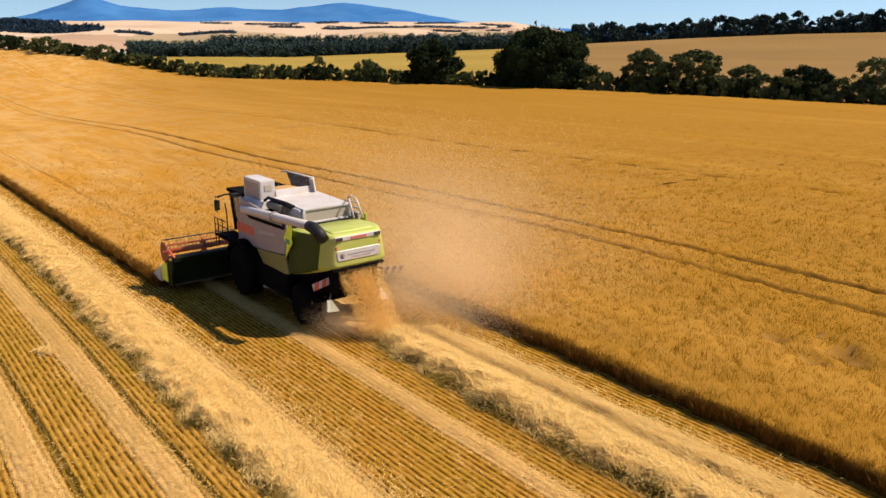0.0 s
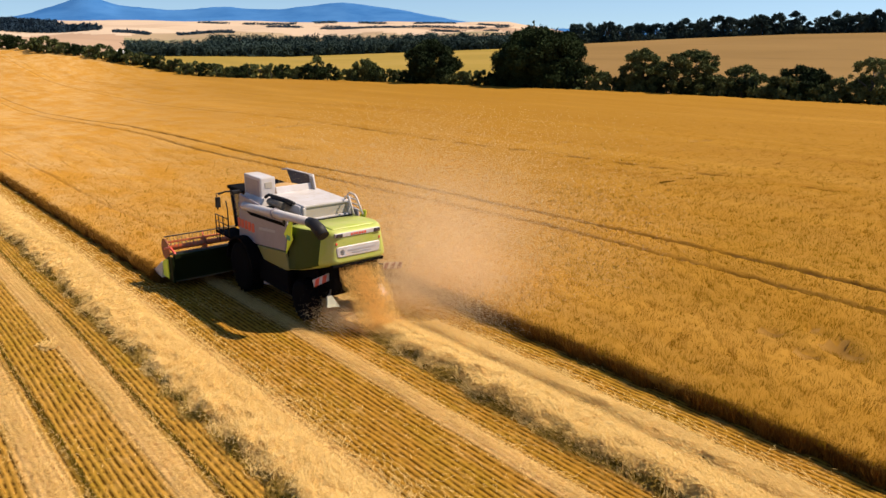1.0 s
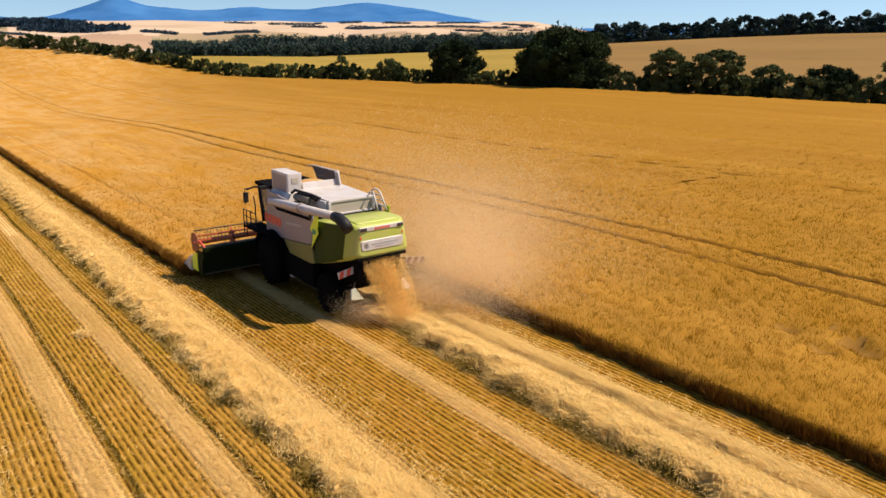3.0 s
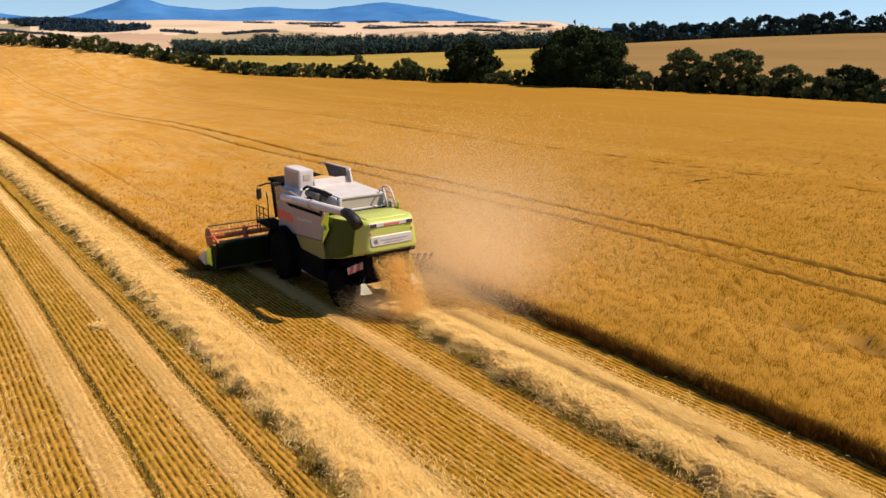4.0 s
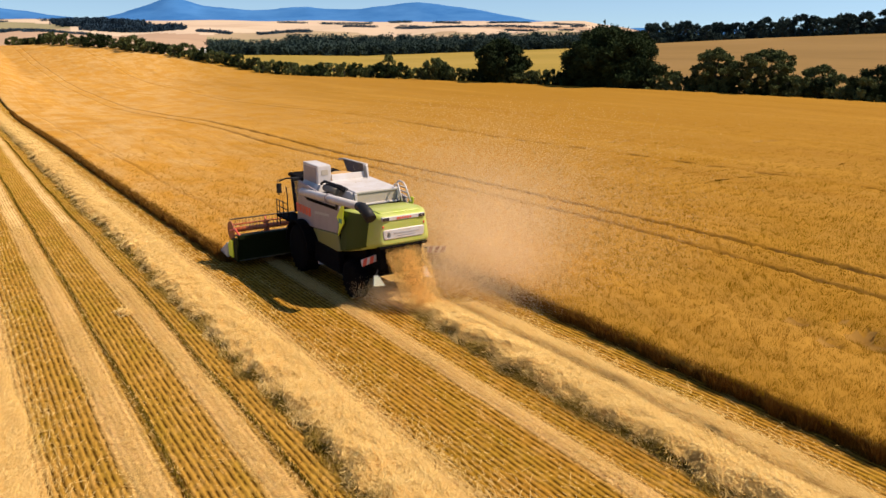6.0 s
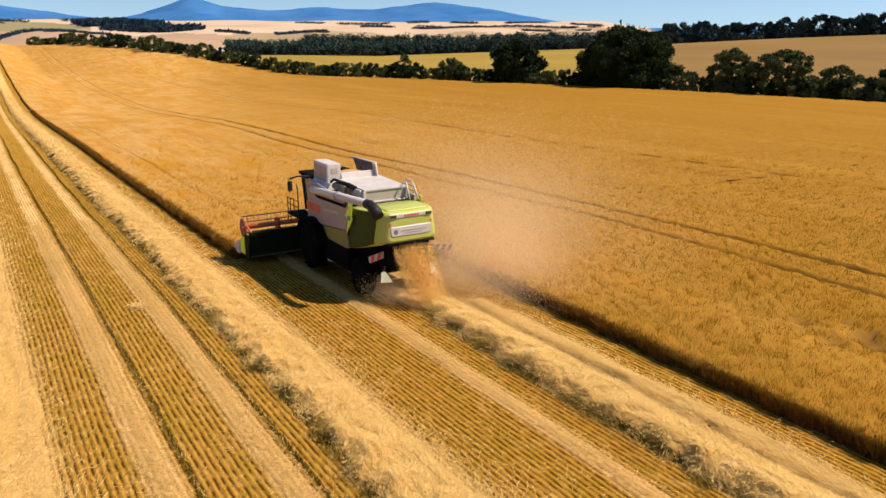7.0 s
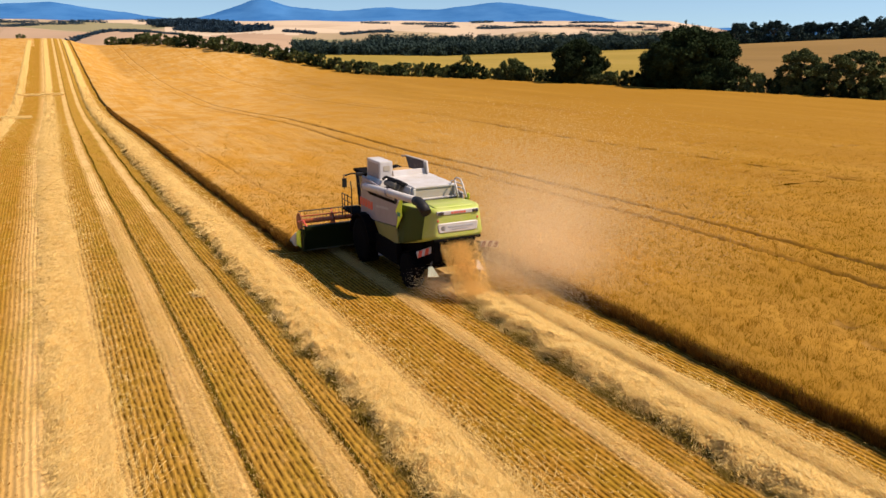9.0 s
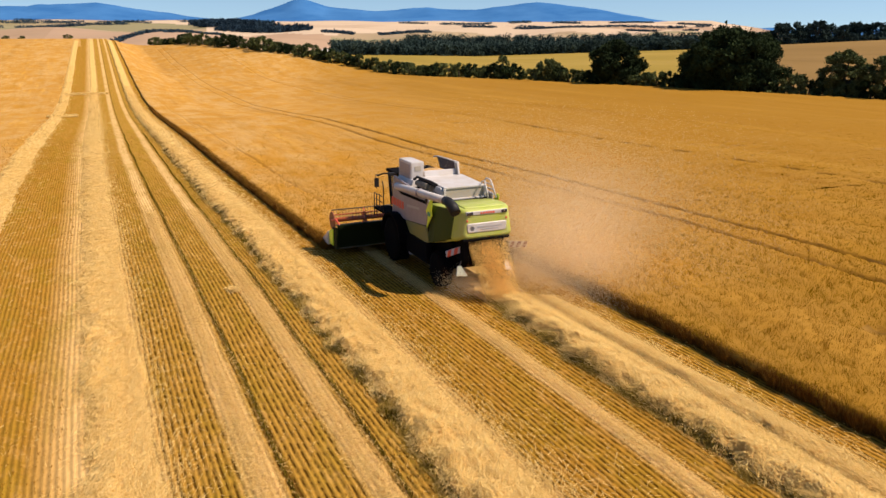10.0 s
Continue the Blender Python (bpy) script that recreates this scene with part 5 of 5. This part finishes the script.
            part("red_stripe", bm, M_RED if s < 0 else M_DUSTYRED, board)
        part("board_arm", tube([(s * 0.8, 0.6, 1.72), tuple(c + Vector((0, 0.05, 0.0)))], 0.022, 6), M_BLACK, root)
        # chaff spreader deflector
        w = 1.0 if s < 0 else 0.75
        part("deflector", loft([[(s * 0.98 - 0.08 * w, 0.22, 1.02), (s * 0.98 + 0.08 * w, 0.22, 1.02), (s * 0.98 + 0.08 * w, 0.27, 1.02), (s * 0.98 - 0.08 * w, 0.27, 1.02)], [(s * 0.98 - 0.20 * w, 0.02, 0.72), (s * 0.98 + 0.26 * w, 0.02, 0.66), (s * 0.98 + 0.26 * w, 0.09, 0.66), (s * 0.98 - 0.20 * w, 0.09, 0.72)]], 0.01), M_PALE if s < 0 else M_WHITE, root, "pale plastic spreader deflector")
        part("deflector_arm", tube([(s * 0.7, 0.5, 1.3), (s * 0.98, 0.25, 1.0)], 0.025, 6), M_STEEL, root)
    return root


build_combine()


# ---------------------------------------------------------------- cutting header with reel
def build_header():
    root = new("cutting_header")
    tagged(root, "wide green cutting header with orange-red reel at the crop edge", "header")
    part("back_wall", loft([[(-3.4, 7.55, 0.12), (3.4, 7.55, 0.12), (3.4, 7.62, 0.12), (-3.4, 7.62, 0.12)], [(-3.4, 7.5, 1.05), (3.4, 7.5, 1.05), (3.4, 7.6, 1.05), (-3.4, 7.6, 1.05)]], 0.01), M_HEADER, root, "dark green header back wall")
    part("top_beam", box(-3.4, 3.4, 7.42, 7.62, 0.98, 1.16, 0.03), M_HEADER, root)
    part("trough", box(-3.4, 3.4, 7.6, 8.75, 0.04, 0.12, 0.02), M_STEEL, root)
    part("cutter_bar", box(-3.42, 3.42, 8.72, 8.88, 0.06, 0.12, 0.01), M_STEEL, root)
    part("intake_auger", tube([(-3.35, 8.05, 0.42), (3.35, 8.05, 0.42)], 0.2, 16), M_STEEL, root)
    for s in (-1, 1):
        side = part("end_plate", plate([(7.45, 0.06), (7.45, 1.06), (7.9, 1.0), (8.5, 0.66), (9.1, 0.2), (9.1, 0.06)], s * 3.42, s * 3.50, 0.015), M_HEADER, root, "dark green header end plate")
        part("divider", loft([[(s * 3.40, 8.4, 0.08), (s * 3.62, 8.4, 0.08), (s * 3.60, 8.4, 0.72), (s * 3.42, 8.4, 0.72)], [(s * 3.46, 9.5, 0.05), (s * 3.56, 9.5, 0.05), (s * 3.54, 9.5, 0.14), (s * 3.48, 9.5, 0.14)]], 0.02), M_WHITE, root, "white crop divider nose")
        part("end_cover", plate([(7.85, 0.16), (7.85, 0.92), (8.2, 0.84), (8.52, 0.58), (8.66, 0.14)], s * 3.50, s * 3.55, 0.015), M_FLASH, root, "bright lime end cover")
        part("reel_arm", tube([(s * 3.3, 7.5, 1.1), (s * 3.3, 8.1, 1.28), (s * 3.3, 8.75, 1.1)], 0.05, 6), M_RED, root)
    reel = part("reel", tube([(-3.25, 8.72, 1.1), (3.25, 8.72, 1.1)], 0.105, 16), M_ORANGE, root, "orange-red reel tube")
    for x in (-3.28, -1.75, 0.0, 1.75, 3.28):
        bm = bmesh.new()
        pts = [(8.72 + 0.46 * math.cos(2 * math.pi * k / 6 + 0.3), 1.1 + 0.46 * math.sin(2 * math.pi * k / 6 + 0.3)) for k in range(6)]
        if abs(x) > 3:
            rim = [(8.72 + 0.40 * math.cos(2 * math.pi * k / 20), 1.1 + 0.40 * math.sin(2 * math.pi * k / 20)) for k in range(20)]
            part("reel_disc", plate(rim, x - 0.03, x + 0.03, 0.01), M_REELEND, reel, "rusty dark red reel end disc")
        else:
            for y, z in pts:
                t = tube([(x, 8.72, 1.1), (x, y, z)], 0.025, 5)
                me = bpy.data.meshes.new("spoke")
                t.to_mesh(me)
                t.free()
                bm.from_mesh(me)
            part("reel_spider", bm, M_RED, reel)
            if x < 0:
                rim = [(8.72 + 0.30 * math.cos(2 * math.pi * k / 18), 1.1 + 0.30 * math.sin(2 * math.pi * k / 18)) for k in range(18)]
                part("reel_disc", plate(rim, x - 0.02, x + 0.02, 0.008), M_REELEND, reel, "rusty dark red reel disc")
            continue
        bm.free()
    bm = bmesh.new()
    for k in range(6):
        a = 2 * math.pi * k / 6 + 0.3
        y, z = 8.72 + 0.46 * math.cos(a), 1.1 + 0.46 * math.sin(a)
        part("reel_bat", tube([(-3.28, y, z), (3.28, y, z)], 0.026, 6), M_STEEL if k % 2 else M_ORANGE, reel)
        for i in range(44):
            x = -3.2 + i * 0.1488
            q = [bm.verts.new(p) for p in ((x - 0.01, y, z), (x + 0.01, y, z), (x + 0.006, y - 0.05, z - 0.24), (x - 0.006, y - 0.05, z - 0.24))]
            bm.faces.new(q)
    tagged(part("tines", bm, M_STEEL, reel, "thin steel reel tines"), kind="stuff")
    return root


build_header()


# ---------------------------------------------------------------- straw and dust in the air behind the machine
def cloud(rng, n, centre, sigma, size):
    c = np.array(centre) + np.clip(rng.normal(0, 1, (n, 3)), -2.3, 2.3) * np.array(sigma)
    c[:, 2] = np.where(c[:, 2] < 0.03, 0.03 + rng.uniform(0, 0.5, n), c[:, 2])
    a, b = rng.normal(0, 1, (n, 3)), rng.normal(0, 1, (n, 3))
    return np.stack([c - a * size * 0.5, c + a * size * 0.5, c + b * size * 0.8], 1)


def build_dust():
    rng = np.random.default_rng(51)
    # straw falling out of the hood on to the swath
    n = 26000
    u = rng.uniform(0, 1, n)
    c = np.stack([0.08 + np.clip(rng.normal(0, 0.42, n), -0.72, 0.72) * (1 - 0.1 * u), 0.35 - 1.5 * u + np.clip(rng.normal(0, 0.16, n), -0.35, 0.35), 1.95 - 1.75 * u ** 1.25 + rng.normal(0, 0.08, n)], 1)
    c[:, 2] = np.maximum(c[:, 2], 0.1)
    fall = lying_triangles(rng, c, 0.085, 0.009, 0.7)
    tagged(triangles_object("falling_straw", fall, M_FALL), "stream of straw falling from the hood on to the windrow", "straw", kind="stuff")
    t = [cloud(rng, 22000, (2.6, -1.5, 0.50), (1.0, 1.4, 0.35), 0.013),
         cloud(rng, 30000, (1.4, -0.4, 0.9), (0.6, 0.7, 0.5), 0.012),
         cloud(rng, 16000, (-0.8, -0.1, 0.4), (0.45, 0.5, 0.25), 0.012),
         cloud(rng, 100000, (3.0, 0.3, 1.3), (1.1, 1.5, 0.8), 0.0135),
         cloud(rng, 170000, (4.8, 1.3, 1.7), (1.6, 2.2, 1.1), 0.0155),
         cloud(rng, 60000, (3.8, -0.7, 0.9), (1.1, 1.4, 0.6), 0.0135),
         cloud(rng, 170000, (7.0, 5.0, 2.4), (3.0, 4.0, 1.5), 0.018)]
    tagged(triangles_object("dust_cloud", np.concatenate(t), M_DUST), "thin tan cloud of chaff dust drifting over the wheat", "dust", kind="stuff")


build_dust()


# ---------------------------------------------------------------- lone farmhouse far across the valley
def build_house(deg, r):
    x, y, z = on_bearing(deg, r)
    root = tagged(new("farmhouse"), "tiny white farmhouse beside the valley trees", "house")
    root.matrix_basis = pose(x, y, z, 0, 0, 25) @ Matrix.Scale(0.55, 4)
    part("wall", box(-4, 4, -3, 3, -0.5, 3.6, 0.05), M_PLASTER, root)
    bm = plate([(-3.4, 3.55), (3.4, 3.55), (0, 6.4)], -4.4, 4.4, 0.0)
    part("roof", bm, M_PLASTER, root)
    return root


build_house(16.2, 372)
